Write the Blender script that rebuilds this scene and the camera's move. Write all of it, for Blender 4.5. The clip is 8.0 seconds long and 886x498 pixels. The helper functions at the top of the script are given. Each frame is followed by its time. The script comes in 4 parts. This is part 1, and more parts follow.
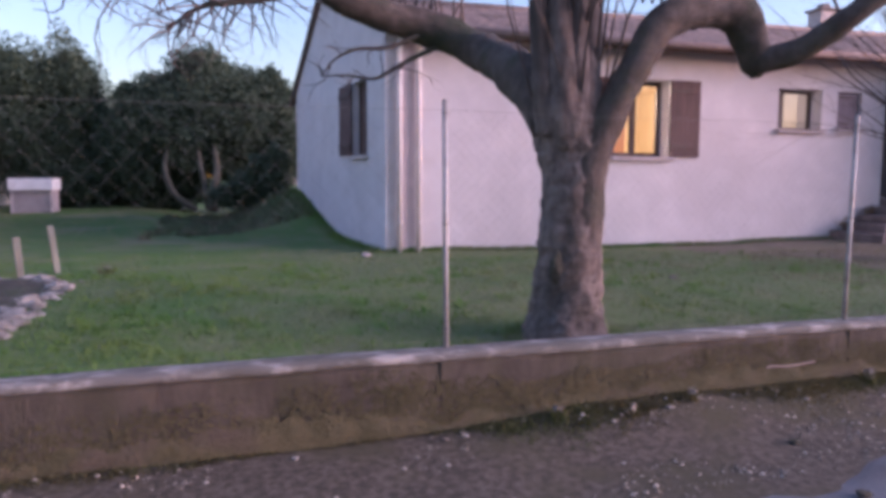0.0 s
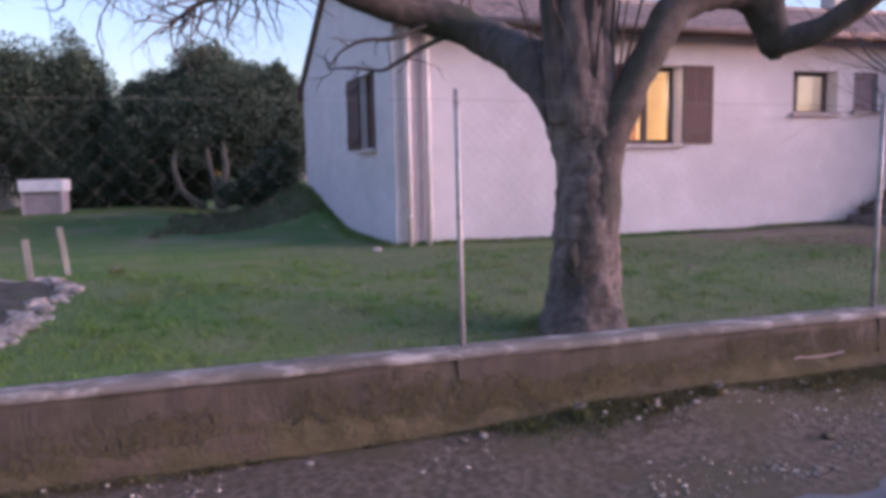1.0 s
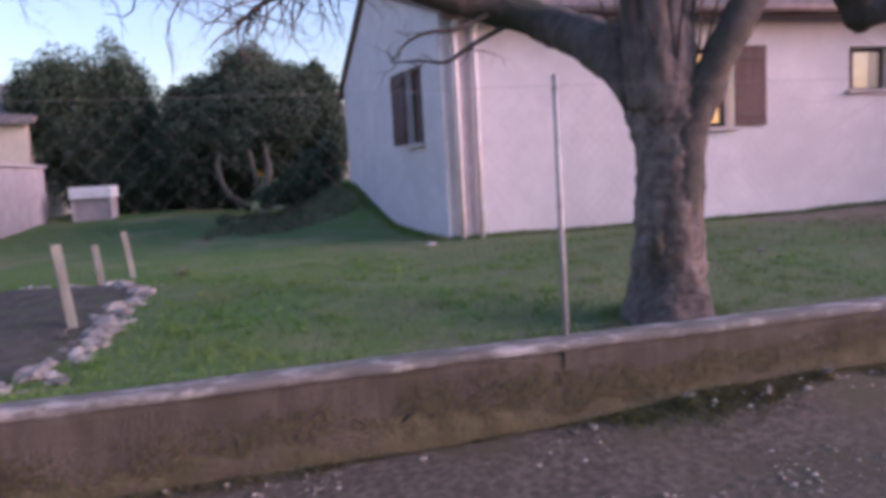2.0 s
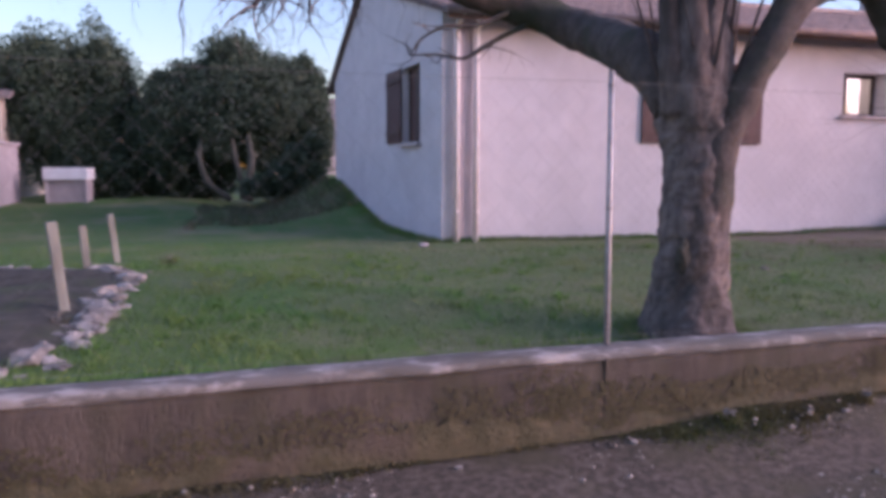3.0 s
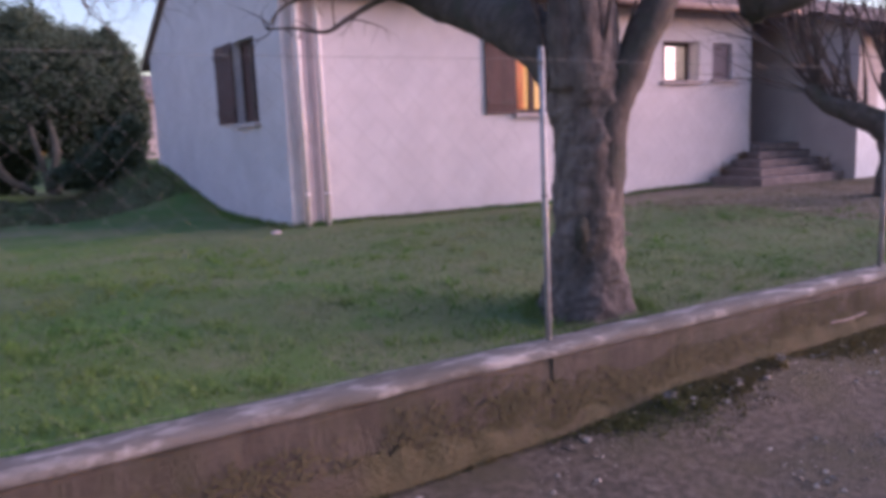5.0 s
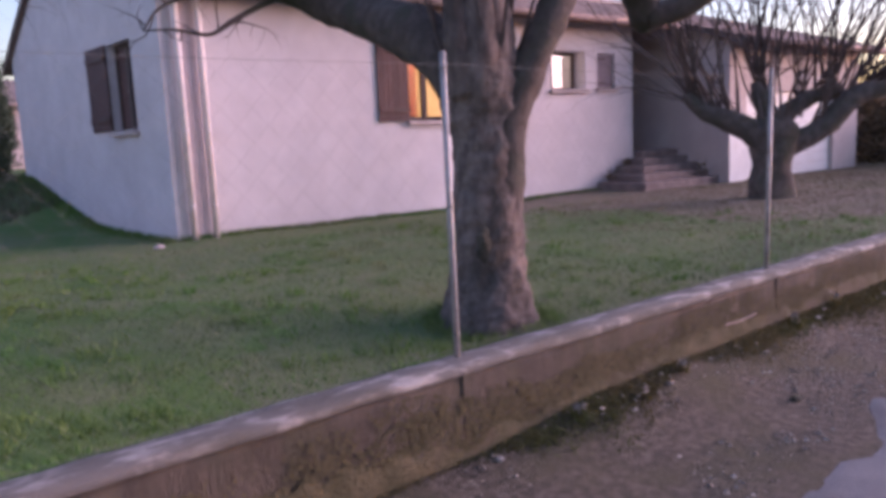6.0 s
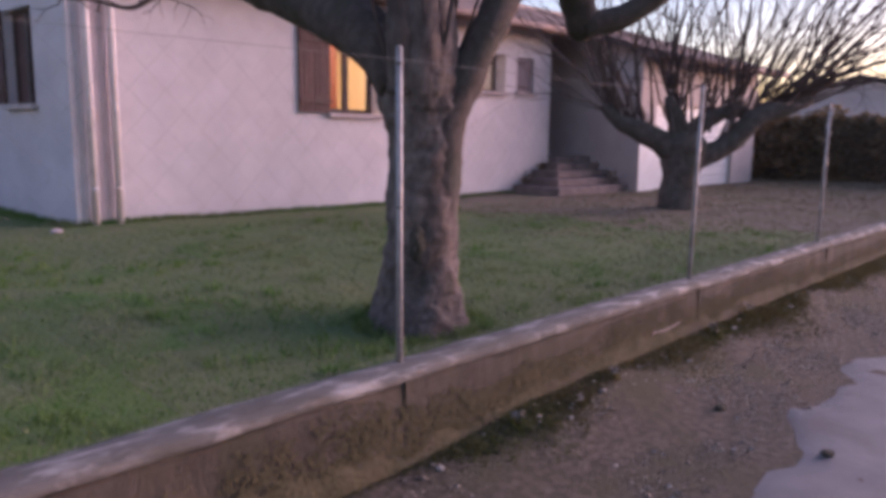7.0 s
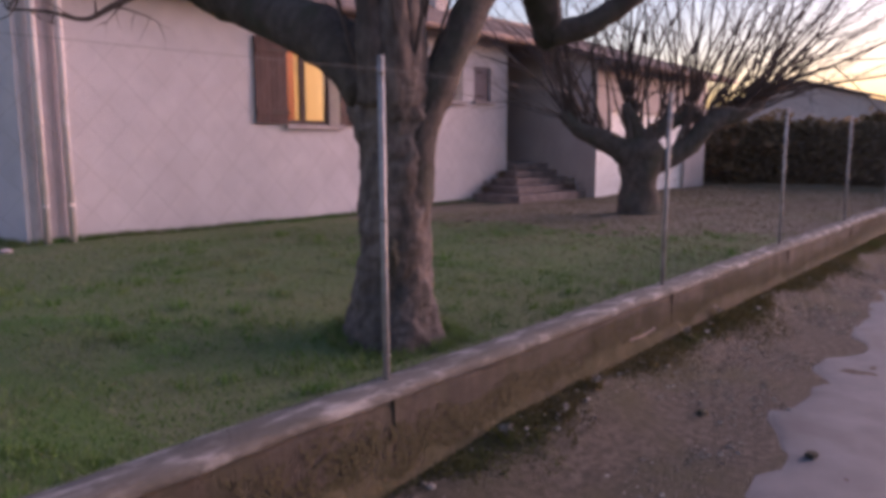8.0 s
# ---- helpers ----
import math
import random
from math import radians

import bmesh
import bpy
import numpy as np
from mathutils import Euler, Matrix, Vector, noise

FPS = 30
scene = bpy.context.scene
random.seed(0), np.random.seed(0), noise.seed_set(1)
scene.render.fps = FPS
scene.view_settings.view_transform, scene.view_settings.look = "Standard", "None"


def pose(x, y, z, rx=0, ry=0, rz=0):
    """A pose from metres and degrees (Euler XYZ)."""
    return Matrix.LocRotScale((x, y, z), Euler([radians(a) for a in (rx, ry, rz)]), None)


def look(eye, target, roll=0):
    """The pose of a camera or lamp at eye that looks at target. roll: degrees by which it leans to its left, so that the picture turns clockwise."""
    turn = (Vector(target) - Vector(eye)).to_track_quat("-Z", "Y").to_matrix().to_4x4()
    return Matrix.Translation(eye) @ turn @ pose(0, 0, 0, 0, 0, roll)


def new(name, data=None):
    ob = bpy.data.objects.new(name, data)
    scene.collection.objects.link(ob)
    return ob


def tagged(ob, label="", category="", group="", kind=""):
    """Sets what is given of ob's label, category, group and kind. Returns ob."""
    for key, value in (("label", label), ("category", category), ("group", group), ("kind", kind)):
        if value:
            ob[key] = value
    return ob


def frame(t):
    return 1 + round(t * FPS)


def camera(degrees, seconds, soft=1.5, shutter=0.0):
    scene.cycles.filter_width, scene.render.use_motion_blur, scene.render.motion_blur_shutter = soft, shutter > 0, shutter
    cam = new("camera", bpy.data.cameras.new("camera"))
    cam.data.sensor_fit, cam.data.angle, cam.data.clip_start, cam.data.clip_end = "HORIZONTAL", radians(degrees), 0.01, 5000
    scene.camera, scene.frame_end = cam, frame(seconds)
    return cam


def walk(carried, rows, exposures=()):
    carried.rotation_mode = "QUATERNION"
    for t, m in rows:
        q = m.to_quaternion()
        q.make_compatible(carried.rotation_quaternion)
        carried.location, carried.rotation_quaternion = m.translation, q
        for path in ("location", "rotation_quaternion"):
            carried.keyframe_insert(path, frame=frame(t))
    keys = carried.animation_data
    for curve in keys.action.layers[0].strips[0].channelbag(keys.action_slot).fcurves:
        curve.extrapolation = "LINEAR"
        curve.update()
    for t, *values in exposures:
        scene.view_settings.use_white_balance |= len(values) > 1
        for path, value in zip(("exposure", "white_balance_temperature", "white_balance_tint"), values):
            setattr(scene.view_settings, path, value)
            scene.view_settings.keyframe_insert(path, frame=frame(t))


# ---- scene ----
cam = camera(62.0, 8.0, 4.2, 0.5)
EXPO = 3.03
PATH = [
    (0, (0.012, 0.09, 1.451), (0.567, 2.001, 1.259), 0.2),
    (0.5, (0.062, 0.191, 1.473), (0.624, 2.096, 1.241), -1.1),
    (1, (0.03, 0.224, 1.453), (0.557, 2.142, 1.24), -1.1),
    (1.5, (-0.117, 0.272, 1.463), (0.438, 2.185, 1.285), -2.1),
    (2, (-0.307, 0.371, 1.443), (0.136, 2.308, 1.218), -3.2),
    (2.2, (-0.385, 0.424, 1.434), (0.039, 2.363, 1.19), -2.0),
    (3.3, (-0.634, 0.758, 1.388), (-0.063, 2.664, 1.178), 0.5),
    (3.5, (-0.635, 0.843, 1.41), (0.004, 2.722, 1.164), -0.3),
    (4, (-0.857, 0.95, 1.499), (-0.036, 2.751, 1.212), -2.2),
    (4.2, (-0.931, 0.925, 1.543), (-0.103, 2.725, 1.266), -2.6),
    (5.3, (-0.88, 1.297, 1.474), (0.182, 2.965, 1.172), -2.9),
    (5.5, (-0.858, 1.313, 1.491), (0.283, 2.93, 1.204), -3.4),
    (6, (-0.848, 1.382, 1.494), (0.345, 2.96, 1.202), -2.6),
    (6.5, (-0.864, 1.429, 1.507), (0.385, 2.962, 1.208), -0.9),
    (7, (-0.917, 1.584, 1.51), (0.468, 2.995, 1.203), 0.8),
    (7.5, (-0.979, 1.674, 1.507), (0.455, 3.036, 1.211), 0.6),
    (8, (-0.959, 1.724, 1.516), (0.511, 3.05, 1.234), -0.1),
]
walk(cam, [(t, look(eye, target, roll)) for t, eye, target, roll in PATH], [(0.0, EXPO, 5650, 42), (4.0, EXPO, 5700, 42), (5.5, EXPO, 5850, 48), (6.5, EXPO - 0.07, 5950, 48), (7.0, EXPO - 0.27, 6050, 47), (7.5, EXPO - 0.32, 6150, 47), (8.0, EXPO - 0.54, 6350, 47)])

# ---- world and sun: dusk, the sun just behind the hedge at the road's far end ----
SUN_AZ, SUN_EL = radians(-22), radians(11.0)   # from +x towards +y
sky_world = bpy.data.worlds.new("sky")
scene.world = sky_world
sky_world.use_nodes = True
wn = sky_world.node_tree.nodes
sky = wn.new("ShaderNodeTexSky")
sky.sky_type, sky.sun_disc = "NISHITA", False
sky.sun_elevation, sky.sun_rotation = radians(2.2), radians(90) - SUN_AZ
sky.air_density, sky.dust_density, sky.ozone_density = 0.9, 1.1, 1.6
wn["Background"].inputs["Strength"].default_value = 0.100
sky_world.node_tree.links.new(sky.outputs[0], wn["Background"].inputs["Color"])

sun_data = bpy.data.lights.new("sun", "SUN")
sun_data.energy, sun_data.angle, sun_data.color = 0.92, radians(50), (1.0, 0.80, 0.72)
sun = new("sun", sun_data)
sun.matrix_world = look((30 * math.cos(SUN_AZ), 30 * math.sin(SUN_AZ), 30 * math.sin(SUN_EL) + 2), (0, 0, 2))


# ---- materials ----
def material(name, base, other, scale=6.0, rough=0.85, grain=90.0, bump=0.25, third=None, third_scale=1.2, stretch=(1, 1, 1), metal=0.0, vary=0.0, island=False, mid=(0.4, 0.65)):
    """Two colours mixed by noise, a third in large patches, fine relief, and a spread of brightness from piece to piece."""
    m = bpy.data.materials.new(name)
    m.use_nodes = True
    n, l = m.node_tree.nodes, m.node_tree.links
    b = n["Principled BSDF"]
    co = n.new("ShaderNodeTexCoord")
    mp = n.new("ShaderNodeMapping")
    mp.inputs["Scale"].default_value = stretch
    l.new(co.outputs["Object"], mp.inputs["Vector"])

    def noise_at(s, detail=6.0, r=0.6):
        t = n.new("ShaderNodeTexNoise")
        t.inputs["Scale"].default_value, t.inputs["Detail"].default_value, t.inputs["Roughness"].default_value = s, detail, r
        l.new(mp.outputs[0], t.inputs["Vector"])
        return t

    def ramp(src, lo, hi):
        r = n.new("ShaderNodeMapRange")
        r.inputs["From Min"].default_value, r.inputs["From Max"].default_value = lo, hi
        l.new(src, r.inputs["Value"])
        return r.outputs[0]

    def mix(f, a, c):
        x = n.new("ShaderNodeMix")
        x.data_type = "RGBA"
        l.new(f, x.inputs[0]) if hasattr(f, "links") else None
        for sock, v in ((x.inputs[6], a), (x.inputs[7], c)):
            if hasattr(v, "links"):
                l.new(v, sock)
            else:
                sock.default_value = v
        return x.outputs[2]

    col = mix(ramp(noise_at(scale).outputs["Fac"], *mid), base, other)
    if third:
        col = mix(ramp(noise_at(third_scale, 4.0).outputs["Fac"], 0.5, 0.68), col, third)
    if vary:
        if island:
            g = n.new("ShaderNodeNewGeometry")
            rnd = g.outputs["Random Per Island"]
        else:
            g = n.new("ShaderNodeObjectInfo")
            rnd = g.outputs["Random"]
        h = n.new("ShaderNodeHueSaturation")
        l.new(col, h.inputs["Color"])
        r = n.new("ShaderNodeMapRange")
        r.inputs["To Min"].default_value, r.inputs["To Max"].default_value = 1 - vary, 1 + vary
        l.new(rnd, r.inputs["Value"])
        l.new(r.outputs[0], h.inputs["Value"])
        col = h.outputs[0]
    l.new(col, b.inputs["Base Color"])
    b.inputs["Roughness"].default_value, b.inputs["Metallic"].default_value = rough, metal
    fine = noise_at(grain, 5.0, 0.7)
    bp = n.new("ShaderNodeBump")
    bp.inputs["Strength"].default_value, bp.inputs["Distance"].default_value = bump, 0.02
    l.new(fine.outputs["Fac"], bp.inputs["Height"])
    l.new(bp.outputs[0], b.inputs["Normal"])
    return m


M_STUCCO = material("pink_stucco", (0.590, 0.550, 0.575, 1), (0.650, 0.605, 0.630, 1), 2.2, 0.9, 60, 0.6, (0.540, 0.503, 0.525, 1), 0.6)
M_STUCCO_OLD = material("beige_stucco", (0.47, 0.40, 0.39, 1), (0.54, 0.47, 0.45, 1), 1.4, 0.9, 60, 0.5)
M_STUCCO_STRIP = material("mauve_stucco", (0.52, 0.44, 0.46, 1), (0.60, 0.51, 0.53, 1), 2.0, 0.9, 60, 0.5)
M_PIPE = material("painted_pipe", (0.74, 0.67, 0.67, 1), (0.66, 0.59, 0.59, 1), 5, 0.55, 40, 0.1)
M_LOWWALL = material("stained_concrete", (0.047, 0.038, 0.030, 1), (0.090, 0.073, 0.058, 1), 4.0, 0.95, 55, 0.7, (0.048, 0.045, 0.025, 1), 1.5, (1.5, 1, 0.4))
M_MOSS = material("olive_moss", (0.052, 0.047, 0.022, 1), (0.084, 0.071, 0.039, 1), 7.0, 1.0, 40, 0.8, (0.070, 0.055, 0.040, 1), 2.6)
M_MOSSTUFT = material("moss_flecks", (0.056, 0.050, 0.023, 1), (0.088, 0.075, 0.040, 1), 3.0, 1.0, 40, 0.2, vary=0.12, island=True)
M_COPING = material("worn_coping", (0.150, 0.142, 0.133, 1), (0.37, 0.355, 0.345, 1), 8.0, 0.9, 60, 0.9, (0.105, 0.100, 0.086, 1), 2.4, stretch=(0.7, 1.8, 1), mid=(0.49, 0.64))
M_LAWN = material("lawn_soil", (0.064, 0.142, 0.026, 1), (0.108, 0.152, 0.038, 1), 1.1, 0.95, 60, 0.8, (0.165, 0.175, 0.088, 1), 0.45)
M_GRASS = material("grass_blades", (0.072, 0.182, 0.028, 1), (0.138, 0.206, 0.044, 1), 1.3, 0.8, 30, 0.0, (0.185, 0.205, 0.100, 1), 0.45, vary=0.22, island=True)
# drier lawn, its colours also lightened to stand for flare haze
M_PALELAWN = material("dry_hazed_lawn_soil", (0.100, 0.142, 0.050, 1), (0.140, 0.160, 0.070, 1), 1.1, 0.95, 60, 0.8, (0.080, 0.138, 0.036, 1), 0.7)
M_PALEGRASS = material("dry_hazed_grass_blades", (0.150, 0.190, 0.085, 1), (0.215, 0.225, 0.120, 1), 1.3, 0.8, 30, 0.0, (0.115, 0.185, 0.055, 1), 0.7, vary=0.22, island=True)
M_WORN = material("worn_lawn_earth", (0.140, 0.116, 0.084, 1), (0.190, 0.156, 0.118, 1), 2.2, 0.95, 60, 0.8, (0.120, 0.122, 0.064, 1), 0.7)
M_DRYGRASS = material("worn_grass", (0.150, 0.134, 0.078, 1), (0.205, 0.172, 0.110, 1), 1.1, 0.85, 30, 0.0, (0.165, 0.130, 0.092, 1), 0.6, vary=0.18, island=True)
M_FOOTGRASS = material("mossy_grass", (0.084, 0.078, 0.030, 1), (0.128, 0.110, 0.052, 1), 1.5, 0.9, 30, 0.0, (0.074, 0.098, 0.028, 1), 0.9, vary=0.25, island=True)
M_VERGE = material("gravel_dirt", (0.050, 0.041, 0.030, 1), (0.128, 0.107, 0.084, 1), 22.0, 0.95, 60, 0.9, (0.066, 0.059, 0.032, 1), 1.5)
M_ASPHALT = material("worn_asphalt", (0.098, 0.106, 0.122, 1), (0.132, 0.140, 0.156, 1), 4.0, 0.65, 140, 0.5, (0.076, 0.078, 0.086, 1), 1.8)
M_PEBBLE = material("pebbles", (0.16, 0.135, 0.112, 1), (0.38, 0.335, 0.29, 1), 9.0, 0.9, 60, 0.4, vary=0.5, island=True)
M_BARK = material("grey_bark", (0.098, 0.075, 0.068, 1), (0.205, 0.163, 0.148, 1), 11.0, 0.95, 30, 1.0, (0.048, 0.040, 0.034, 1), 2.6, (1, 1, 0.45))
M_PALEBARK = material("pale_bark", (0.062, 0.058, 0.042, 1), (0.098, 0.088, 0.064, 1), 6.0, 0.95, 38, 0.8, stretch=(1, 1, 0.4))
# bark darkened in its colour for wood seen against the bright sky
M_BARK_BACKLIT = material("backlit_bark", (0.066, 0.052, 0.045, 1), (0.118, 0.094, 0.082, 1), 9.0, 0.95, 30, 1.0, (0.052, 0.056, 0.036, 1), 2.0)
M_TWIG = material("twig_bark", (0.075, 0.052, 0.045, 1), (0.12, 0.085, 0.07, 1), 6.0, 0.9, 50, 0.3)
M_LEAF = material("evergreen_leaves", (0.060, 0.092, 0.058, 1), (0.084, 0.116, 0.072, 1), 0.8, 0.75, 20, 0.0, vary=0.16, island=True)
M_HEDGE = material("hedge_leaves", (0.135, 0.098, 0.050, 1), (0.185, 0.135, 0.070, 1), 0.8, 0.75, 20, 0.0, vary=0.4, island=True)
M_UNDER = material("undergrowth_leaves", (0.108, 0.130, 0.062, 1), (0.140, 0.126, 0.076, 1), 0.8, 0.75, 20, 0.0, vary=0.3, island=True)
M_METAL = material("galvanised_post", (0.28, 0.27, 0.27, 1), (0.40, 0.385, 0.385, 1), 12, 0.55, 60, 0.2, (0.17, 0.14, 0.12, 1), 5.0, metal=0.3)
M_WIRE = material("fence_wire", (0.15, 0.145, 0.14, 1), (0.21, 0.20, 0.19, 1), 4, 0.6, 30, 0.0, metal=0.1)
M_SHUTTER = material("brown_shutter", (0.070, 0.034, 0.032, 1), (0.10, 0.05, 0.046, 1), 7, 0.7, 50, 0.3, stretch=(1, 1, 0.2))
M_SHUTTER_GREY = material("grey_shutter", (0.17, 0.135, 0.16, 1), (0.22, 0.175, 0.20, 1), 7, 0.7, 50, 0.3, stretch=(1, 1, 0.2))
M_FRAME = material("dark_window_frame", (0.05, 0.032, 0.028, 1), (0.075, 0.048, 0.04, 1), 8, 0.6, 50, 0.2)
M_SILL = material("stone_sill", (0.50, 0.43, 0.43, 1), (0.40, 0.34, 0.34, 1), 6, 0.85, 50, 0.4)
M_TILE = material("roof_tiles", (0.20, 0.150, 0.135, 1), (0.28, 0.215, 0.195, 1), 5.0, 0.9, 50, 0.5, (0.14, 0.115, 0.105, 1), 1.0)
M_DARKWOOD = material("eave_board", (0.16, 0.11, 0.10, 1), (0.22, 0.16, 0.14, 1), 5.0, 0.85, 50, 0.3)
M_WHITE = material("white_paint", (0.78, 0.76, 0.76, 1), (0.70, 0.68, 0.68, 1), 4.0, 0.6, 40, 0.15)
M_CREAM = material("cream_stucco", (0.66, 0.54, 0.42, 1), (0.58, 0.47, 0.38, 1), 2.0, 0.9, 40, 0.4)
M_BLOCK = material("grey_rendered_wall", (0.42, 0.36, 0.36, 1), (0.34, 0.29, 0.29, 1), 2.5, 0.95, 40, 0.5)
M_STEP = material("stone_step", (0.16, 0.125, 0.12, 1), (0.24, 0.19, 0.18, 1), 4.0, 0.9, 50, 0.5)
M_SOIL = material("dark_soil", (0.042, 0.038, 0.028, 1), (0.082, 0.072, 0.052, 1), 6.0, 0.98, 30, 1.0, (0.052, 0.068, 0.026, 1), 1.6)
M_STONE = material("pale_edging_stone", (0.17, 0.152, 0.135, 1), (0.36, 0.335, 0.31, 1), 11.0, 0.9, 40, 0.7, vary=0.25)
M_STAKE = material("weathered_stake", (0.235, 0.24, 0.205, 1), (0.15, 0.148, 0.125, 1), 9.0, 0.9, 50, 0.5, stretch=(1, 1, 0.2))
M_PLASTER = material("room_plaster", (0.74, 0.63, 0.42, 1), (0.68, 0.57, 0.37, 1), 2.0, 0.9, 30, 0.1)
M_RED = material("red_cloth", (0.78, 0.46, 0.36, 1), (0.72, 0.34, 0.26, 1), 6.0, 0.9, 30, 0.2)
_b = M_RED.node_tree.nodes["Principled BSDF"]
_t = M_RED.node_tree.nodes.new("ShaderNodeBsdfTranslucent")
_t.inputs["Color"].default_value = (0.78, 0.58, 0.50, 1)
_m = M_RED.node_tree.nodes.new("ShaderNodeMixShader")
_m.inputs[0].default_value = 0.7
M_RED.node_tree.links.new(_b.outputs[0], _m.inputs[1])
M_RED.node_tree.links.new(_t.outputs[0], _m.inputs[2])
M_RED.node_tree.links.new(_m.outputs[0], M_RED.node_tree.nodes["Material Output"].inputs["Surface"])
M_DOOR = material("brown_door", (0.09, 0.06, 0.055, 1), (0.12, 0.085, 0.075, 1), 5.0, 0.7, 40, 0.3)



def let_light_through(m, share):
    """Thin leaves pass on part of the light that falls on their other side."""
    n, l = m.node_tree.nodes, m.node_tree.links
    b = n["Principled BSDF"]
    t = n.new("ShaderNodeBsdfTranslucent")
    x = n.new("ShaderNodeMixShader")
    x.inputs[0].default_value = share
    l.new(b.inputs["Base Color"].links[0].from_socket, t.inputs["Color"])
    l.new(b.outputs[0], x.inputs[1])
    l.new(t.outputs[0], x.inputs[2])
    l.new(x.outputs[0], n["Material Output"].inputs["Surface"])


for _m, _s in ((M_GRASS, 0.25), (M_UNDER, 0.25), (M_PALEGRASS, 0.25), (M_HEDGE, 0.4), (M_LEAF, 0.3), (M_DRYGRASS, 0.3), (M_FOOTGRASS, 0.35)):
    let_light_through(_m, _s)


def glass_material():
    m = bpy.data.materials.new("window_glass")
    m.use_nodes = True
    n, l = m.node_tree.nodes, m.node_tree.links
    b = n["Principled BSDF"]
    b.inputs["Roughness"].default_value, b.inputs["Transmission Weight"].default_value = 0.02, 1.0
    b.inputs["Base Color"].default_value, b.inputs["IOR"].default_value = (0.95, 0.96, 0.96, 1), 1.45
    return m


M_GLASS = glass_material()


# ---- mesh helpers ----
def mesh_from(bm, name, smooth=False):
    me = bpy.data.meshes.new(name)
    bm.normal_update()
    bm.to_mesh(me)
    bm.free()
    if smooth:
        for p in me.polygons:
            p.use_smooth = True
    return me


def world_of(ob):
    return world_of(ob.parent) @ ob.matrix_parent_inverse @ ob.matrix_basis if ob.parent else ob.matrix_basis


def part(name, bm, mat, parent, label="", smooth=False, kind=""):
    me = mesh_from(bm, name, smooth) if isinstance(bm, bmesh.types.BMesh) else bm
    if not me.materials:
        me.materials.append(mat)
    ob = new(name, me)
    if parent:
        ob.parent = parent
        ob.matrix_parent_inverse = world_of(parent).inverted()
    return tagged(ob, label=label, kind=kind)


def thing(name, place, label, category, group="", kind=""):
    ob = new(name)
    ob.empty_display_size = 0.2
    ob.matrix_basis = Matrix.Translation(place)
    return tagged(ob, label, category, group, kind)


def single(name, bm, mat, label, category, group="", kind="", smooth=False):
    """A thing that is one mesh, built in world metres."""
    ob = part(name, bm, mat, None, "", smooth)
    return tagged(ob, label, category, group, kind)


def box(bm, x0, x1, y0, y1, z0, z1, bevel=0.0, m=None):
    r = bmesh.ops.create_cube(bm, size=1.0)
    vs = r["verts"]
    for v in vs:
        v.co = Vector((x0 + (v.co.x + 0.5) * (x1 - x0), y0 + (v.co.y + 0.5) * (y1 - y0), z0 + (v.co.z + 0.5) * (z1 - z0)))
    if bevel:
        es = list({e for v in vs for e in v.link_edges})
        out = bmesh.ops.bevel(bm, geom=es, offset=bevel, segments=2, affect="EDGES", profile=0.6)
        vs = list({v for f in out["faces"] for v in f.verts} | {v for v in vs if v.is_valid})
    if m is not None:
        bmesh.ops.transform(bm, matrix=m, verts=[v for v in vs if v.is_valid])
    return vs


def boxed(x0, x1, y0, y1, z0, z1, bevel=0.0, m=None):
    bm = bmesh.new()
    box(bm, x0, x1, y0, y1, z0, z1, bevel, m)
    return bm


def tube(bm, pts, radii, sides=8, rough=0.0, seed=0, cap=True):
    """A round bar along pts, with lumps of size rough."""
    pts = [Vector(p) for p in pts]
    rings, up = [], Vector((0.3, 0.9, 0.31)).normalized()
    for k, p in enumerate(pts):
        d = (pts[min(k + 1, len(pts) - 1)] - pts[max(k - 1, 0)]).normalized()
        a = d.cross(up)
        if a.length < 0.1:
            a = d.cross(Vector((1, 0, 0)))
        a.normalize()
        b = d.cross(a)
        ring = []
        for j in range(sides):
            w = 2 * math.pi * j / sides
            off = a * math.cos(w) + b * math.sin(w)
            r = radii[k]
            if rough:
                r *= 1 + rough * noise.noise((p + off * r) * 3.2 + Vector((seed, 0, 0))) + 0.5 * rough * noise.noise((p + off * r) * 9.0) + 0.4 * rough * noise.noise((p + off * r) * 24.0)
            ring.append(bm.verts.new(p + off * r))
        rings.append(ring)
    for r0, r1 in zip(rings, rings[1:]):
        for j in range(sides):
            bm.faces.new((r0[j], r0[(j + 1) % sides], r1[(j + 1) % sides], r1[j]))
    if cap:
        bm.faces.new(rings[0][::-1])
        bm.faces.new(rings[-1])


def spline(pts, steps=6):
    """Points of a smooth curve through (x, y, z, r) rows."""
    p = [Vector(q) for q in pts]
    p = [p[0] * 2 - p[1]] + p + [p[-1] * 2 - p[-2]]
    out = []
    for a, b, c, d in zip(p, p[1:], p[2:], p[3:]):
        for k in range(steps):
            t = k / steps
            out.append(0.5 * (2 * b + (c - a) * t + (2 * a - 5 * b + 4 * c - d) * t * t + (3 * b - a - 3 * c + d) * t ** 3))
    out.append(p[-2])
    return [q.to_3d() for q in out], [q[3] for q in out]


def limb(bm, rows, sides=12, steps=7, rough=0.12, seed=0):
    rows = [Vector(r) for r in rows]
    pts, rad = spline(rows, steps)
    tube(bm, pts, rad, sides, rough, seed)
    return pts, rad


def raw_mesh(name, verts, faces):
    me = bpy.data.meshes.new(name)
    me.from_pydata(verts, [], faces)
    me.update()
    return me


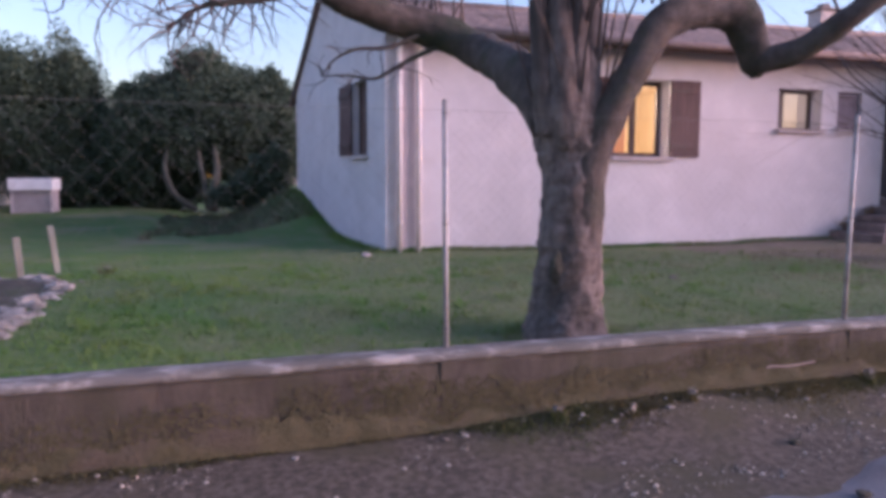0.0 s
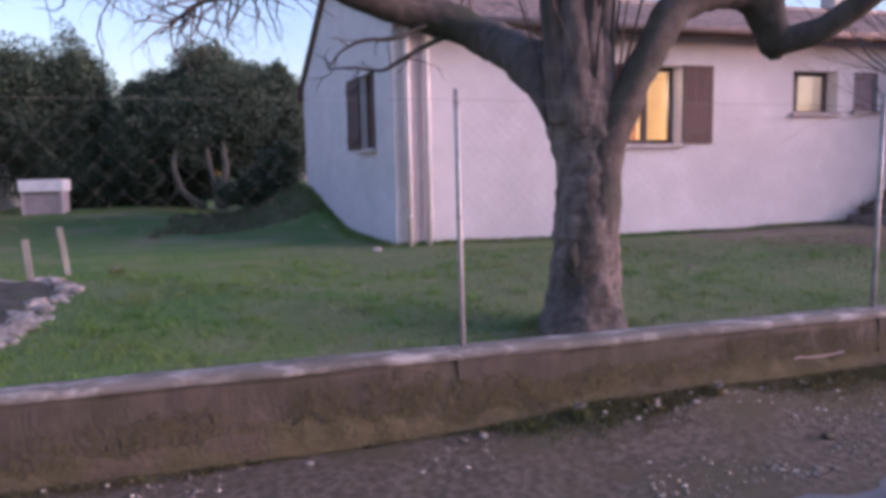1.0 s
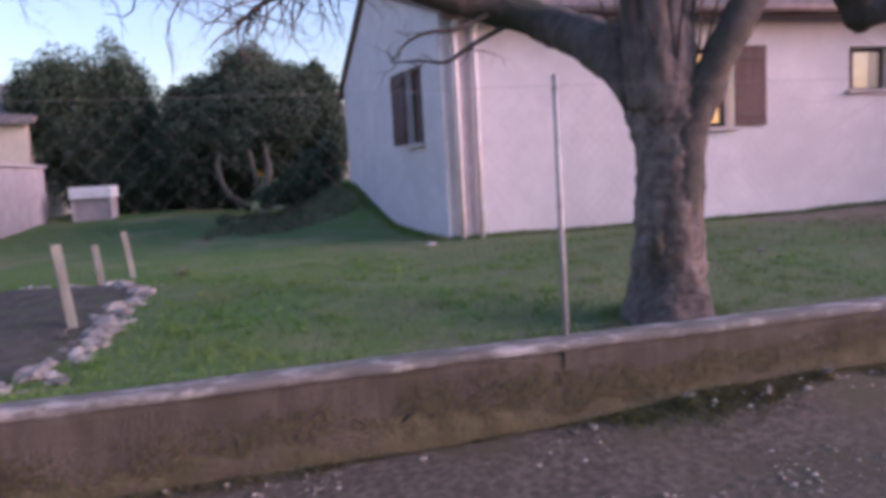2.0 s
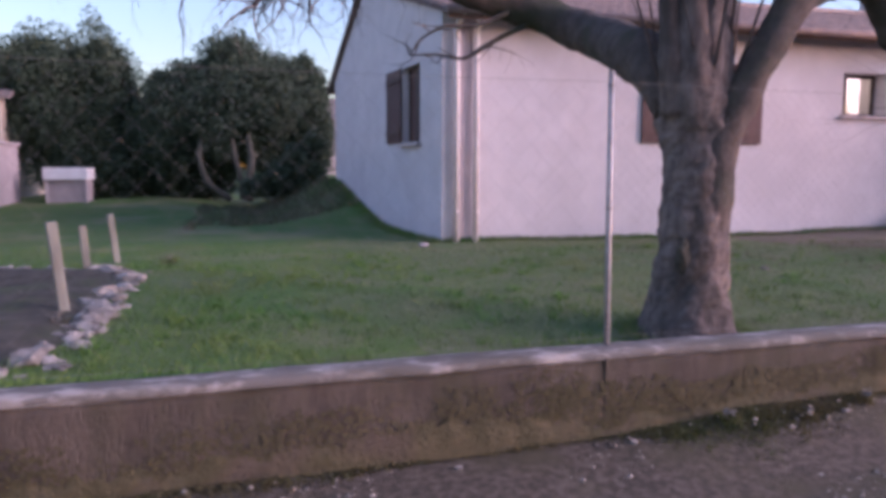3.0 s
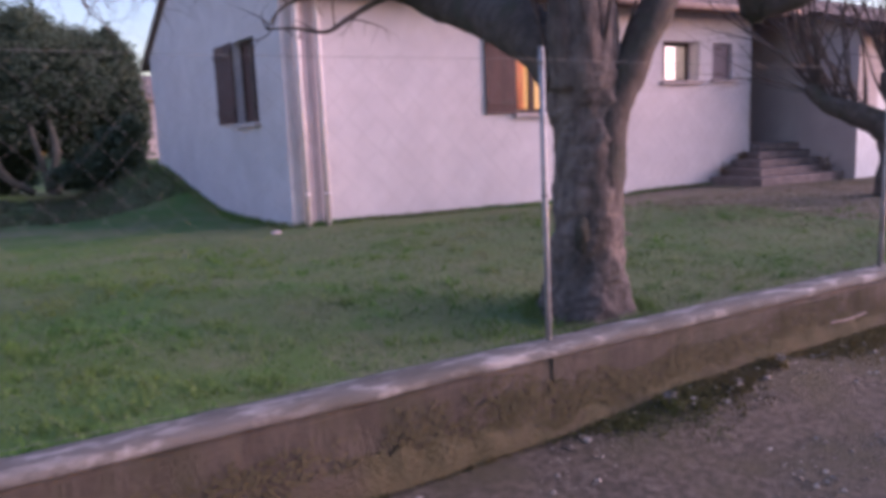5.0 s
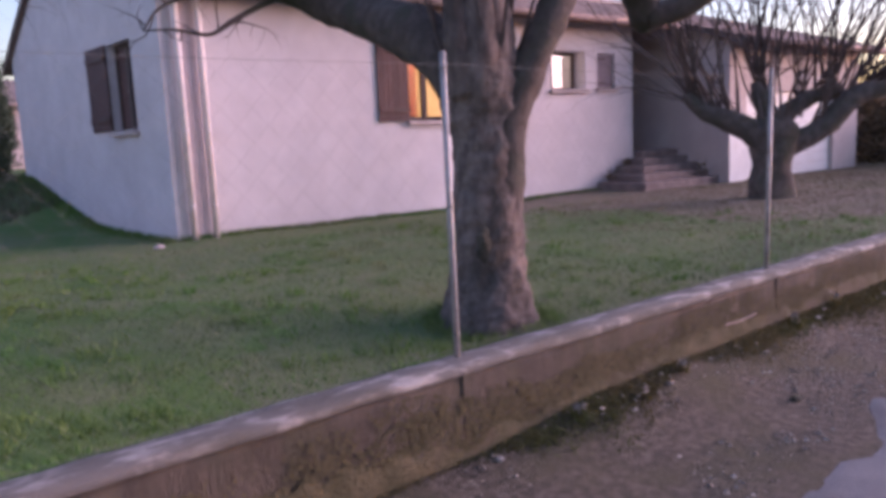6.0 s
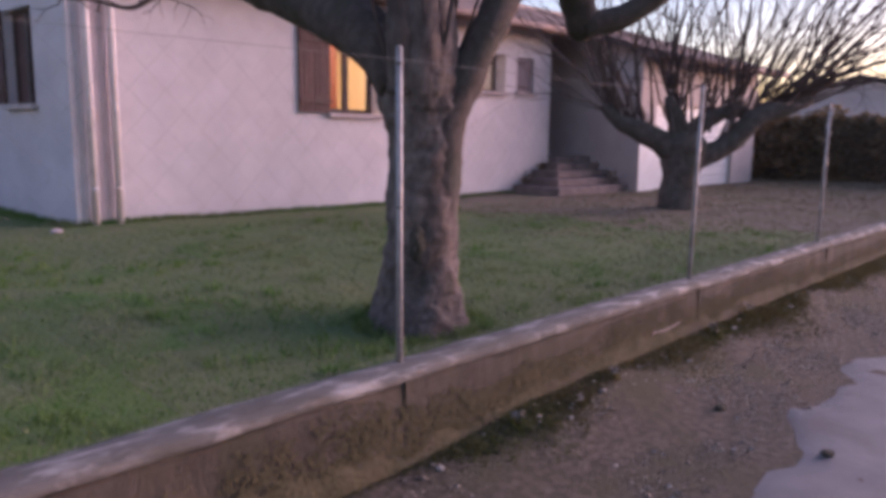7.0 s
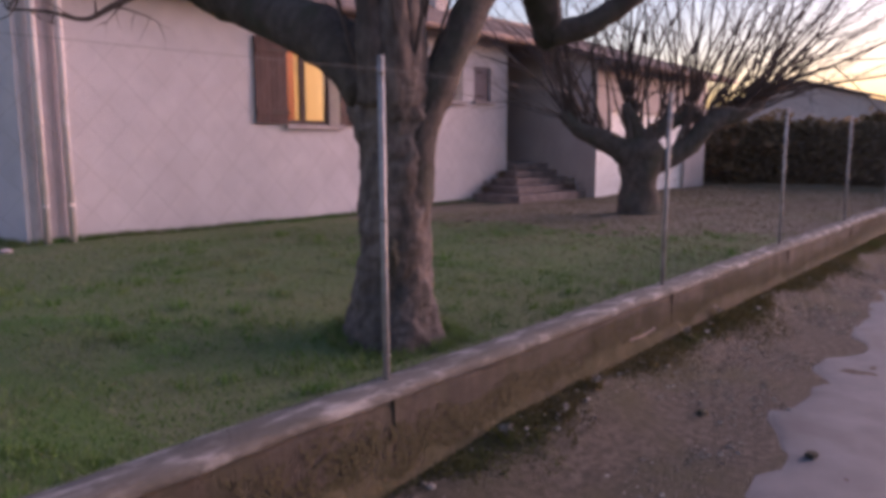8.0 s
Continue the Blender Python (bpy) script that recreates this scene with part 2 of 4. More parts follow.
def quads_mesh(name, quads):
    """A mesh from an (n, k, 3) array of loose k-sided faces."""
    n, k, _ = quads.shape
    me = bpy.data.meshes.new(name)
    me.vertices.add(n * k)
    me.vertices.foreach_set("co", quads.reshape(-1).astype(np.float32))
    me.loops.add(n * k)
    me.loops.foreach_set("vertex_index", np.arange(n * k, dtype=np.int32))
    me.polygons.add(n)
    me.polygons.foreach_set("loop_start", np.arange(0, n * k, k, dtype=np.int32))
    me.update(calc_edges=True)
    return me


# ---- ground ----
WS = 0.034                       # the low wall's line: y = 3.92 + WS * x


def wall_y(x):
    return 3.92 + WS * x


def smooth_step(a, b, v):
    t = min(1.0, max(0.0, (v - a) / (b - a)))
    return t * t * (3 - 2 * t)


def lawn_z(x, y):
    z = 0.30 - 0.06 * smooth_step(8, 12, y) - 0.05 * smooth_step(8, 12, y) * smooth_step(17, 12.5, y) * smooth_step(11.5, 9.0, x)
    z -= 0.13 * smooth_step(6.6, 5.1, y) * smooth_step(-1.0, 1.5, x) * smooth_step(7.0, 4.0, x)
    # earth bank beyond the gable
    z += 0.9 * smooth_step(14.8, 20.5, y) * smooth_step(-0.3, 1.9, x) * smooth_step(9, 4, x)
    z += 0.25 * smooth_step(16, 26, y) * smooth_step(0, -3, x)
    z += 0.025 * noise.noise((x * 0.7, y * 0.7, 0)) + 0.012 * noise.noise((x * 2.3, y * 2.3, 4))
    return z


def road_z(x, y):
    d = wall_y(x) - 0.1 - y
    z = 0.06 * smooth_step(0.9, 0.0, d) + 0.09 * smooth_step(0.42, 0.02, d) * smooth_step(0.9, 2.2, x + 0.6 * noise.noise((x * 0.8, 5.5, 0))) + 0.012 * noise.noise((x * 2.1, y * 2.1, 2)) * smooth_step(2.2, 1.0, d)
    return z + 0.006 * noise.noise((x * 7, y * 7, 1))


def ground():
    us = sorted(set([-2000, -600, -200, -80, -40] + [round(-20 + 0.25 * k, 3) for k in range(0, 181)] + [30, 40, 60, 100, 250, 700, 2000]))
    vs = [-2000, -600, -150, -40, -15, -8, -5] + [round(-4 + 0.16 * k, 3) for k in range(0, 25)] + [-0.05, 0.05] + [round(0.15 + 0.2 * k, 3) for k in range(0, 110)] + [23, 26, 30, 40, 60, 120, 300, 800, 2000]
    verts, faces, mats = [], [], []
    for v in vs:
        for u in us:
            x, y = u, wall_y(max(-50, min(50, u))) + v
            z = lawn_z(x, y) if v > 0 else road_z(x, y)
            verts.append((x, y, z))
    n = len(us)
    for j in range(len(vs) - 1):
        for i in range(n - 1):
            faces.append((j * n + i, j * n + i + 1, (j + 1) * n + i + 1, (j + 1) * n + i))
            worn = us[i] + 2.2 * noise.noise((us[i] * 0.45, vs[j] * 0.6, 31)) > 8.2 and us[i] < 30
            # dry ground near the tree; its pale colour also carries the flare haze
            dry = us[i] + 1.6 * noise.noise((us[i] * 0.5, vs[j] * 0.6, 47)) > 0.4 and vs[j] < 8.6
            mats.append((2 if worn else 3 if dry else 1) if vs[j] > -0.06 else 0)
    me = raw_mesh("ground", verts, faces)
    me.materials.append(M_VERGE)
    me.materials.append(M_LAWN)
    me.materials.append(M_WORN)
    me.materials.append(M_PALELAWN)
    me.polygons.foreach_set("material_index", mats)
    for p in me.polygons:
        p.use_smooth = True
    ob = new("ground", me)
    tagged(ob, "lawn behind the low wall and brown gravel verge before it", "ground", kind="structure")


ground()


def road():
    """The worn asphalt's ragged edge towards the verge."""
    verts, faces = [], []
    xs = [round(-12 + 0.15 * k, 3) for k in range(0, 300)]
    for x in xs:
        e = 2.66 + 0.085 * x - 1.7 * smooth_step(2.1, 0.7, x) + 0.20 * noise.noise((x * 1.1, 3.1, 0)) + 0.16 * noise.noise((x * 2.6, 7.7, 0)) + 0.06 * noise.noise((x * 8, 1.7, 0))
        for k in range(7):
            y = e - (0, 0.02, 0.1, 0.5, 1.5, 3.5, 7.0)[k]
            verts.append((x, y, road_z(x, y) + (-0.004, 0.001, 0.003, 0.006, 0.007, 0.007, 0.007)[k]))
    for i in range(len(xs) - 1):
        for k in range(6):
            faces.append((i * 7 + k, i * 7 + k + 1, (i + 1) * 7 + k + 1, (i + 1) * 7 + k))
    me = raw_mesh("road", verts, faces)
    me.materials.append(M_ASPHALT)
    for p in me.polygons:
        p.use_smooth = True
    me.flip_normals()
    tagged(new("road", me), "pale worn asphalt lane with a ragged edge", "road", kind="structure")


road()


# ---- low wall and fence ----
def low_wall():
    base = thing("garden_wall", (2.0, wall_y(2.0), 0), "low stained concrete garden wall with a worn pale top", "wall", kind="structure")
    verts, faces = [], []
    xs = [round(-14 + 0.06 * k, 3) for k in range(0, 680)]
    prof = [(-0.115, -0.15), (-0.112, 0.02), (-0.108, 0.10), (-0.104, 0.18), (-0.100, 0.26), (-0.098, 0.34), (-0.098, 0.42), (-0.095, 0.462), (0.065, 0.462), (0.07, 0.3), (0.07, 0.0)]
    for x in xs:
        for d, z in prof:
            k = noise.noise((x * 1.7, z * 5, d)) * 0.012 + noise.noise((x * 6, z * 14, d)) * 0.006
            verts.append((x, wall_y(x) + d + k, z))
    n = len(prof)
    for i in range(len(xs) - 1):
        for k in range(n - 1):
            faces.append((i * n + k, (i + 1) * n + k, (i + 1) * n + k + 1, i * n + k + 1))
    me = raw_mesh("wall_body", verts, faces)
    for p in me.polygons:
        p.use_smooth = True
    part("wall_body", me, M_LOWWALL, base)
    verts, faces = [], []
    prof = [(-0.098, 0.458), (-0.112, 0.466), (-0.112, 0.492), (-0.098, 0.506), (-0.05, 0.512), (0.02, 0.512), (0.06, 0.506), (0.075, 0.49), (0.072, 0.440)]
    n = len(prof)
    for x in xs:
        for j, (d, z) in enumerate(prof):
            w = noise.noise((x * 2.3, j * 0.7, 9)) * 0.012 + noise.noise((x * 9, j * 2.1, 3)) * 0.007
            zz = noise.noise((x * 1.3, 0, 5)) * 0.006 + noise.noise((x * 8, j, 6)) * 0.004
            verts.append((x, wall_y(x) + d + w, z + zz))
    for i in range(len(xs) - 1):
        for k in range(n - 1):
            faces.append((i * n + k, (i + 1) * n + k, (i + 1) * n + k + 1, i * n + k + 1))
    me = raw_mesh("coping", verts, faces)
    for p in me.polygons:
        p.use_smooth = True
    part("coping", me, M_COPING, base, "worn mortar top with pale patches")



def wall_details():
    owner = bpy.data.objects["garden_wall"]
    verts, faces = [], []
    xs = [round(-8 + 0.04 * k, 3) for k in range(0, 520)]
    for x in xs:
        h = 0.09 + 0.14 * noise.noise((x * 0.75, 1.3, 0)) + 0.07 * noise.noise((x * 2.9, 4.2, 0)) + 0.05 * noise.noise((x * 9.0, 7.7, 0)) + 0.05 * noise.noise((x * 23.0, 2.7, 0))
        h = max(0.03, h)
        for j in range(5):
            z = (h + 0.06 + 0.12 * smooth_step(0.9, 2.2, x)) * j / 4
            y = wall_y(x) - 0.118 - 0.004 * (1 - j / 4) + 0.006 * noise.noise((x * 7, z * 12, 2))
            verts.append((x, y if j < 4 else y + 0.012, z))
    for i in range(len(xs) - 1):
        for j in range(4):
            faces.append((i * 5 + j, (i + 1) * 5 + j, (i + 1) * 5 + j + 1, i * 5 + j + 1))
    me = raw_mesh("moss", verts, faces)
    for p in me.polygons:
        p.use_smooth = True
    part("moss", me, M_MOSS, owner, "olive moss creeping up the wall's foot")
    rng = np.random.default_rng(37)
    n = 110000
    x, u = rng.uniform(-7, 12, n), rng.uniform(0, 1, n)
    top = np.array([0.30 + 0.10 * smooth_step(0.0, 2.0, a) + 0.22 * noise.noise((a * 0.75, 1.3, 0)) + 0.08 * noise.noise((a * 2.9, 4.2, 0)) for a in x])
    z = 0.02 + u * np.clip(top, 0.06, 0.45)
    keep = np.array([0.45 * noise.noise((a * 3, b * 5, 8)) + 0.25 * noise.noise((a * 13, b * 19, 3)) for a, b in zip(x, z)]) + 0.62 + 0.3 * np.clip(x / 1.5, 0, 1) - 0.75 * u > rng.uniform(0, 0.7, n)
    x, z = x[keep], z[keep]
    y = 3.92 + WS * x - 0.114 + 0.008 * rng.uniform(0, 1, len(x))
    c = np.stack([x, y, z], 1)
    a = rng.uniform(0, 6.28, len(x))
    s = rng.uniform(0.004, 0.013, len(x))
    corners = [c + np.stack([s * np.cos(a + w), rng.uniform(-0.0025, 0.001, len(x)), s * np.sin(a + w)], 1) for w in (0.0, 2.1, 4.2)]
    part("moss_tufts", quads_mesh("moss_tufts", np.stack(corners, 1)), M_MOSSTUFT, owner, "loose olive moss flecks", kind="stuff")
    for x in POST_X:
        bm = bmesh.new()
        box(bm, x - 0.055, x + 0.055, -0.108, -0.09, 0.20, 0.468, 0.006)
        for v in bm.verts:
            v.co.y += wall_y(v.co.x) + 0.004 * noise.noise(v.co * 12)
            v.co.x += 0.015 * noise.noise(v.co * 5)
        part("post_footing", bm, M_LOWWALL, owner)


low_wall()

POST_X = [1.156 + 2.83 * k for k in range(0, 5)]


def fence_post(x, lean=0.0):
    y = wall_y(x)
    p = thing("fence_post", (x, y, 0.5), "thin galvanised steel fence post set in the low wall", "fence post", "fence posts on the wall")
    bm = bmesh.new()
    tube(bm, [(x, y, 0.44), (x + lean * 0.5, y, 1.1), (x + lean, y, 1.862)], [0.0155, 0.015, 0.015], 10)
    part("tube", bm, M_METAL, p, smooth=True)
    bm = bmesh.new()
    tube(bm, [(x + lean, y, 1.862), (x + lean, y, 1.872)], [0.017, 0.011], 10)
    part("cap", bm, M_METAL, p)
    for z in (0.62, 1.2, 1.80):
        bm = bmesh.new()
        tube(bm, [(x + lean * (z - 0.5) / 1.36, y, z - 0.005), (x + lean * (z - 0.5) / 1.36, y, z + 0.005)], [0.018, 0.018], 10)
        part("wire_tie", bm, M_WIRE, p)
    return p


wall_details()
for k, px in enumerate(POST_X):
    fence_post(px, (-0.012, 0.02, 0.0, 0.01, 0.0)[k])


def chain_link():
    f = thing("chain_link_fence", (2.0, wall_y(2.0), 0.5), "sagging chain-link wire mesh strung between the posts", "fence", kind="stuff")
    z0, z1, x0, x1 = 0.52, 1.82, -9.0, 13.0

    def weave(xa, xb, cell, r):
        quads = []
        rows_n = int((z1 - z0) / (cell / 2))
        for k in range(int((xb - xa) / cell)):
            for side in (0, 1):
                zig = []
                for j in range(rows_n + 1):
                    x = xa + k * cell + (cell / 2) * (((j + side) % 2) - (1 if side else 0))
                    z = z0 + (z1 - z0) * j / rows_n
                    y = wall_y(x) - 0.02 + 0.012 * noise.noise((x * 0.8, z * 1.5, 0)) + (0.002 if (j + side) % 2 else -0.002)
                    x += 0.012 * noise.noise((x * 0.6, z, 8))
                    zig.append(np.array((x, y, z + 0.01 * noise.noise((x * 0.7, z, 3)))))
                for a, b in zip(zig, zig[1:]):
                    d = (b - a) / np.linalg.norm(b - a)
                    n1 = np.array((d[2], 0, -d[0])) * r
                    n2 = np.array((0, r, 0))
                    for p, q in ((n1, n2), (n2, -n1), (-n1, -n2), (-n2, n1)):
                        quads.append((a + p, b + p, b + q, a + q))
        part("mesh", quads_mesh("mesh", np.array(quads)), M_WIRE, f, kind="stuff")

    weave(x0, POST_X[0] - 0.02, 0.12, 0.00031)
    weave(POST_X[0] + 0.04, x1, 0.064, 0.0003)
    for z in (1.815, 0.56):
        bm = bmesh.new()
        tube(bm, [(x, wall_y(x) - 0.021, z - 0.012 * math.sin(math.pi * (((x - POST_X[0]) / 2.83) % 1.0))) for x in np.arange(x0, x1, 0.35)], [0.0008] * len(np.arange(x0, x1, 0.35)), 6)
        part("tension_wire", bm, M_WIRE, f)


chain_link()

# ---- house ----
HX0, HX1, HY, HZ = 2.55, 13.0, 12.3, 3.86
GK = 0.10                        # the gable wall drifts this much to -x per metre
GLEN = 7.75
RIDGE_Y, RIDGE_Z, REAR_Y, REAR_Z, EAVE_Y, EAVE_Z = 17.0, 5.42, 20.0, 3.75, 11.75, 3.84
GTOP = 3.5

house = thing("house", (7.5, 16.0, 0.26), "single-storey pink-white stuccoed house with tiled roof and brown shutters", "house")


def wall_with_holes(x0, x1, z0, z1, y0, y1, holes, m=None):
    """A wall slab with openings that go through it: strips between the openings' edges."""
    bm = bmesh.new()
    xs = sorted({x0, x1, *[h[0] for h in holes], *[h[1] for h in holes]})
    for a, b in zip(xs, xs[1:]):
        inside = sorted([(h[2], h[3]) for h in holes if h[0] <= a + 1e-6 and h[1] >= b - 1e-6])
        z = z0
        for lo, hi in inside:
            box(bm, a, b, y0, y1, z, lo)
            z = hi
        box(bm, a, b, y0, y1, z, z1)
    bmesh.ops.remove_doubles(bm, verts=bm.verts, dist=0.0005)
    seen, dead = {}, []
    for f in bm.faces:
        key = tuple(round(c, 3) for c in f.calc_center_median())
        if key in seen:
            dead += [f, seen[key]]
        seen[key] = f
    bmesh.ops.delete(bm, geom=list(set(dead)), context="FACES")
    if m is not None:
        bmesh.ops.transform(bm, matrix=m, verts=bm.verts)
    return bm


W1 = (6.78, 7.95, 1.85, 3.27)
W2 = (10.38, 11.42, 2.42, 3.22)
W3 = (11.80, 12.39, 2.46, 3.20)
part("front_wall", wall_with_holes(HX0, HX1, 0.0, HZ, HY, HY + 0.42, [W1, W2, W3]), M_STUCCO, house)


def gable_frame():
    """Local x runs along the gable from the front corner, local y points into the house."""
    d = Vector((-GK, 1, 0)).normalized()
    inward = Vector((d.y, -d.x, 0))
    return Matrix(((d.x, inward.x, 0, HX0), (d.y, inward.y, 0, HY), (0, 0, 1, 0), (0, 0, 0, 1)))


GM = gable_frame()
GW = (1.09, 2.07, 1.86, 3.24)
bm = wall_with_holes(0.003, GLEN, 0.0, GTOP, 0, 0.42, [GW], GM)
part("gable_wall", bm, M_STUCCO, house)
bm = bmesh.new()
tri = [(0.003, GTOP), (GLEN, GTOP), (GLEN, REAR_Z - 0.14), (RIDGE_Y - HY, RIDGE_Z - 0.14), (0.003, HZ + 0.05)]
front = [bm.verts.new(GM @ Vector((u, 0, z))) for u, z in tri]
back = [bm.verts.new(GM @ Vector((u, 0.3, z))) for u, z in tri]
bm.faces.new(front)
bm.faces.new(back[::-1])
for k in range(5):
    bm.faces.new((front[k], back[k], back[(k + 1) % 5], front[(k + 1) % 5]))
part("gable_top", bm, M_STUCCO, house)
part("rear_wall", boxed(1.95, 20.6, 19.8, 20.0, 0.0, GTOP), M_STUCCO_OLD, house)


def window(x0, x1, z0, z1, y, mullions, m=None, sill_out=0.09, sill_extra=0.05, rec=0.31, t=0.085, pane=None):
    """A window set in its reveal: frame, mullions, panes and sill; local wall face at y."""
    def put(b):
        if m is not None:
            bmesh.ops.transform(b, matrix=m, verts=b.verts)
        return b
    w = thing("window_unit", (0, 0, 0), "", "")
    w.name = "window"
    w.matrix_basis = (m if m is not None else Matrix()) @ Matrix.Translation(((x0 + x1) / 2, y, z0))
    w.parent = house
    w.matrix_parent_inverse = house.matrix_basis.inverted()
    bm = bmesh.new()
    box(bm, x0, x1, y + rec, y + rec + 0.06, z0, z0 + t)
    box(bm, x0, x1, y + rec, y + rec + 0.06, z1 - t, z1)
    box(bm, x0, x0 + t, y + rec + 0.001, y + rec + 0.059, z0 + t, z1 - t)
    box(bm, x1 - t, x1, y + rec + 0.001, y + rec + 0.059, z0 + t, z1 - t)
    part("frame", put(bm), M_FRAME, w)
    xs = [x0 + t] + [x0 + (x1 - x0) * f for f in mullions] + [x1 - t]
    for f in mullions:
        c = x0 + (x1 - x0) * f
        part("mullion", put(boxed(c - 0.055, c + 0.055, y + rec - 0.005, y + rec + 0.065, z0 + t, z1 - t, 0.006)), M_FRAME, w)
    for a, b in zip(xs, xs[1:]):
        g = part("pane", put(boxed(a, b, y + rec + 0.028, y + rec + 0.033, z0 + t - 0.01, z1 - t + 0.01)), pane or M_GLASS, w)
        g.visible_shadow = pane is not None
    part("sill", put(boxed(x0 - sill_extra, x1 + sill_extra, y - sill_out, y + rec - 0.005, z0 - 0.07, z0 + 0.004, 0.012)), M_SILL, w)
    return w


def shutter(width, z0, z1, m, mat=None):
    """A ledged board shutter; local x runs from its hinge, local y out of its face (towards -y)."""
    s = thing("shutter", (0, 0, 0), "", "")
    s.matrix_basis = m @ Matrix.Translation((0, 0, z0))
    s.parent = house
    s.matrix_parent_inverse = house.matrix_basis.inverted()
    n = max(4, round(width / 0.11))
    for k in range(n):
        b = boxed(width * k / n + 0.002, width * (k + 1) / n - 0.002, -0.03, 0.0, z0, z1, 0.004)
        bmesh.ops.transform(b, matrix=m, verts=b.verts)
        part("board", b, mat or M_SHUTTER, s)
    for f in (0.14, 0.86):
        z = z0 + (z1 - z0) * f
        b = boxed(0.02, width - 0.02, -0.05, -0.03, z - 0.05, z + 0.05, 0.004)
        bmesh.ops.transform(b, matrix=m, verts=b.verts)
        part("ledge", b, mat or M_SHUTTER, s)
        b = boxed(-0.02, width * 0.55, -0.056, -0.05, z - 0.018, z + 0.018)
        bmesh.ops.transform(b, matrix=m, verts=b.verts)
        part("strap_hinge", b, M_FRAME, s)
    return s


window(*W1[:2], *W1[2:], HY, (0.5,))
window(*W2[:2], *W2[2:], HY, (0.30,), t=0.06)
window(*W3[:2], *W3[2:], HY, (0.5,), t=0.06)
window(*GW[:2], *GW[2:], 0.0, (0.5,), GM, rec=0.12, t=0.06, pane=M_SHUTTER)
shutter(0.64, 1.85, 3.27, Matrix.Translation((W1[0], HY - 0.012, 0)) @ Matrix.Scale(-1, 4, (1, 0, 0)))
shutter(0.64, 1.85, 3.27, Matrix.Translation((W1[1], HY - 0.012, 0)))
shutter(W3[1] - W3[0] - 0.02, W3[2] + 0.01, W3[3] - 0.01, Matrix.Translation((W3[0] + 0.01, HY + 0.09, 0)), M_SHUTTER_GREY)
# gable: one broad leaf folded back flat on the wall beyond the window
shutter(0.93, 1.88, 3.25, GM @ Matrix.Translation((GW[1] + 0.01, -0.012, 0)))


def downpipe(x):
    p = bmesh.new()
    tube(p, [(x, HY - 0.09, 0.2), (x, HY - 0.09, 3.4), (x, HY - 0.09, 3.6), (x, HY - 0.3, 3.74), (x, HY - 0.55, 3.80)], [0.05] * 5, 14)
    d = part("downpipe", p, M_PIPE, house, "pale painted downpipe", smooth=True)
    for z in (0.7, 1.8, 2.9):
        b = bmesh.new()
        tube(b, [(x, HY - 0.09, z - 0.015), (x, HY - 0.09, z + 0.015)], [0.057, 0.057], 14)
        part("bracket", b, M_PIPE, d)


part("corner_strip", boxed(2.82, 3.04, HY - 0.008, HY - 0.002, 0.1, HZ - 0.1), M_STUCCO_STRIP, house, "mauve strip between the downpipes")
downpipe(2.77)
downpipe(3.10)


def verge_x(x, y):
    """The roof's edge keeps pace with the slanting gable; the shift dies out towards the far end."""
    return x - GK * (y - HY) * (14.0 - x) / 11.5


def tiled_slope(name, x0, x1, a, b, owner, follow=False):
    """Canal tiles: a corrugated sheet in stepped courses from the eave a=(y, z) to the ridge b."""
    run = math.hypot(b[0] - a[0], b[1] - a[1])
    courses = int(run / 0.36)
    nx = int((x1 - x0) / 0.052)
    dy, dz = (b[0] - a[0]) / run, (b[1] - a[1]) / run
    ny, nz = -dz, dy
    i = np.arange(nx + 1)
    xs = x0 + i * (x1 - x0) / nx
    wave = 0.035 * np.sin(2 * np.pi * xs / 0.208)
    verts, faces = [], []
    for c in range(courses + 1):
        for lift, s in ((0.022, c), (0.0, c + 0.97)):
            s = min(s, courses) * run / courses
            jit = 0.006 * np.sin(xs * 13.7 + c * 5.1)
            h = wave + lift + jit
            ys = a[0] + dy * s + ny * h
            verts += list(zip(verge_x(xs, ys) if follow else xs, ys, a[1] + dz * s + nz * h))
    w = nx + 1
    for r in range(2 * courses + 1):
        for k in range(nx):
            faces.append((r * w + k, r * w + k + 1, (r + 1) * w + k + 1, (r + 1) * w + k))
    me = raw_mesh(name, [tuple(float(c) for c in v) for v in verts], faces)
    for p in me.polygons:
        p.use_smooth = True
    return part(name, me, M_TILE, owner, "weathered canal roof tiles")


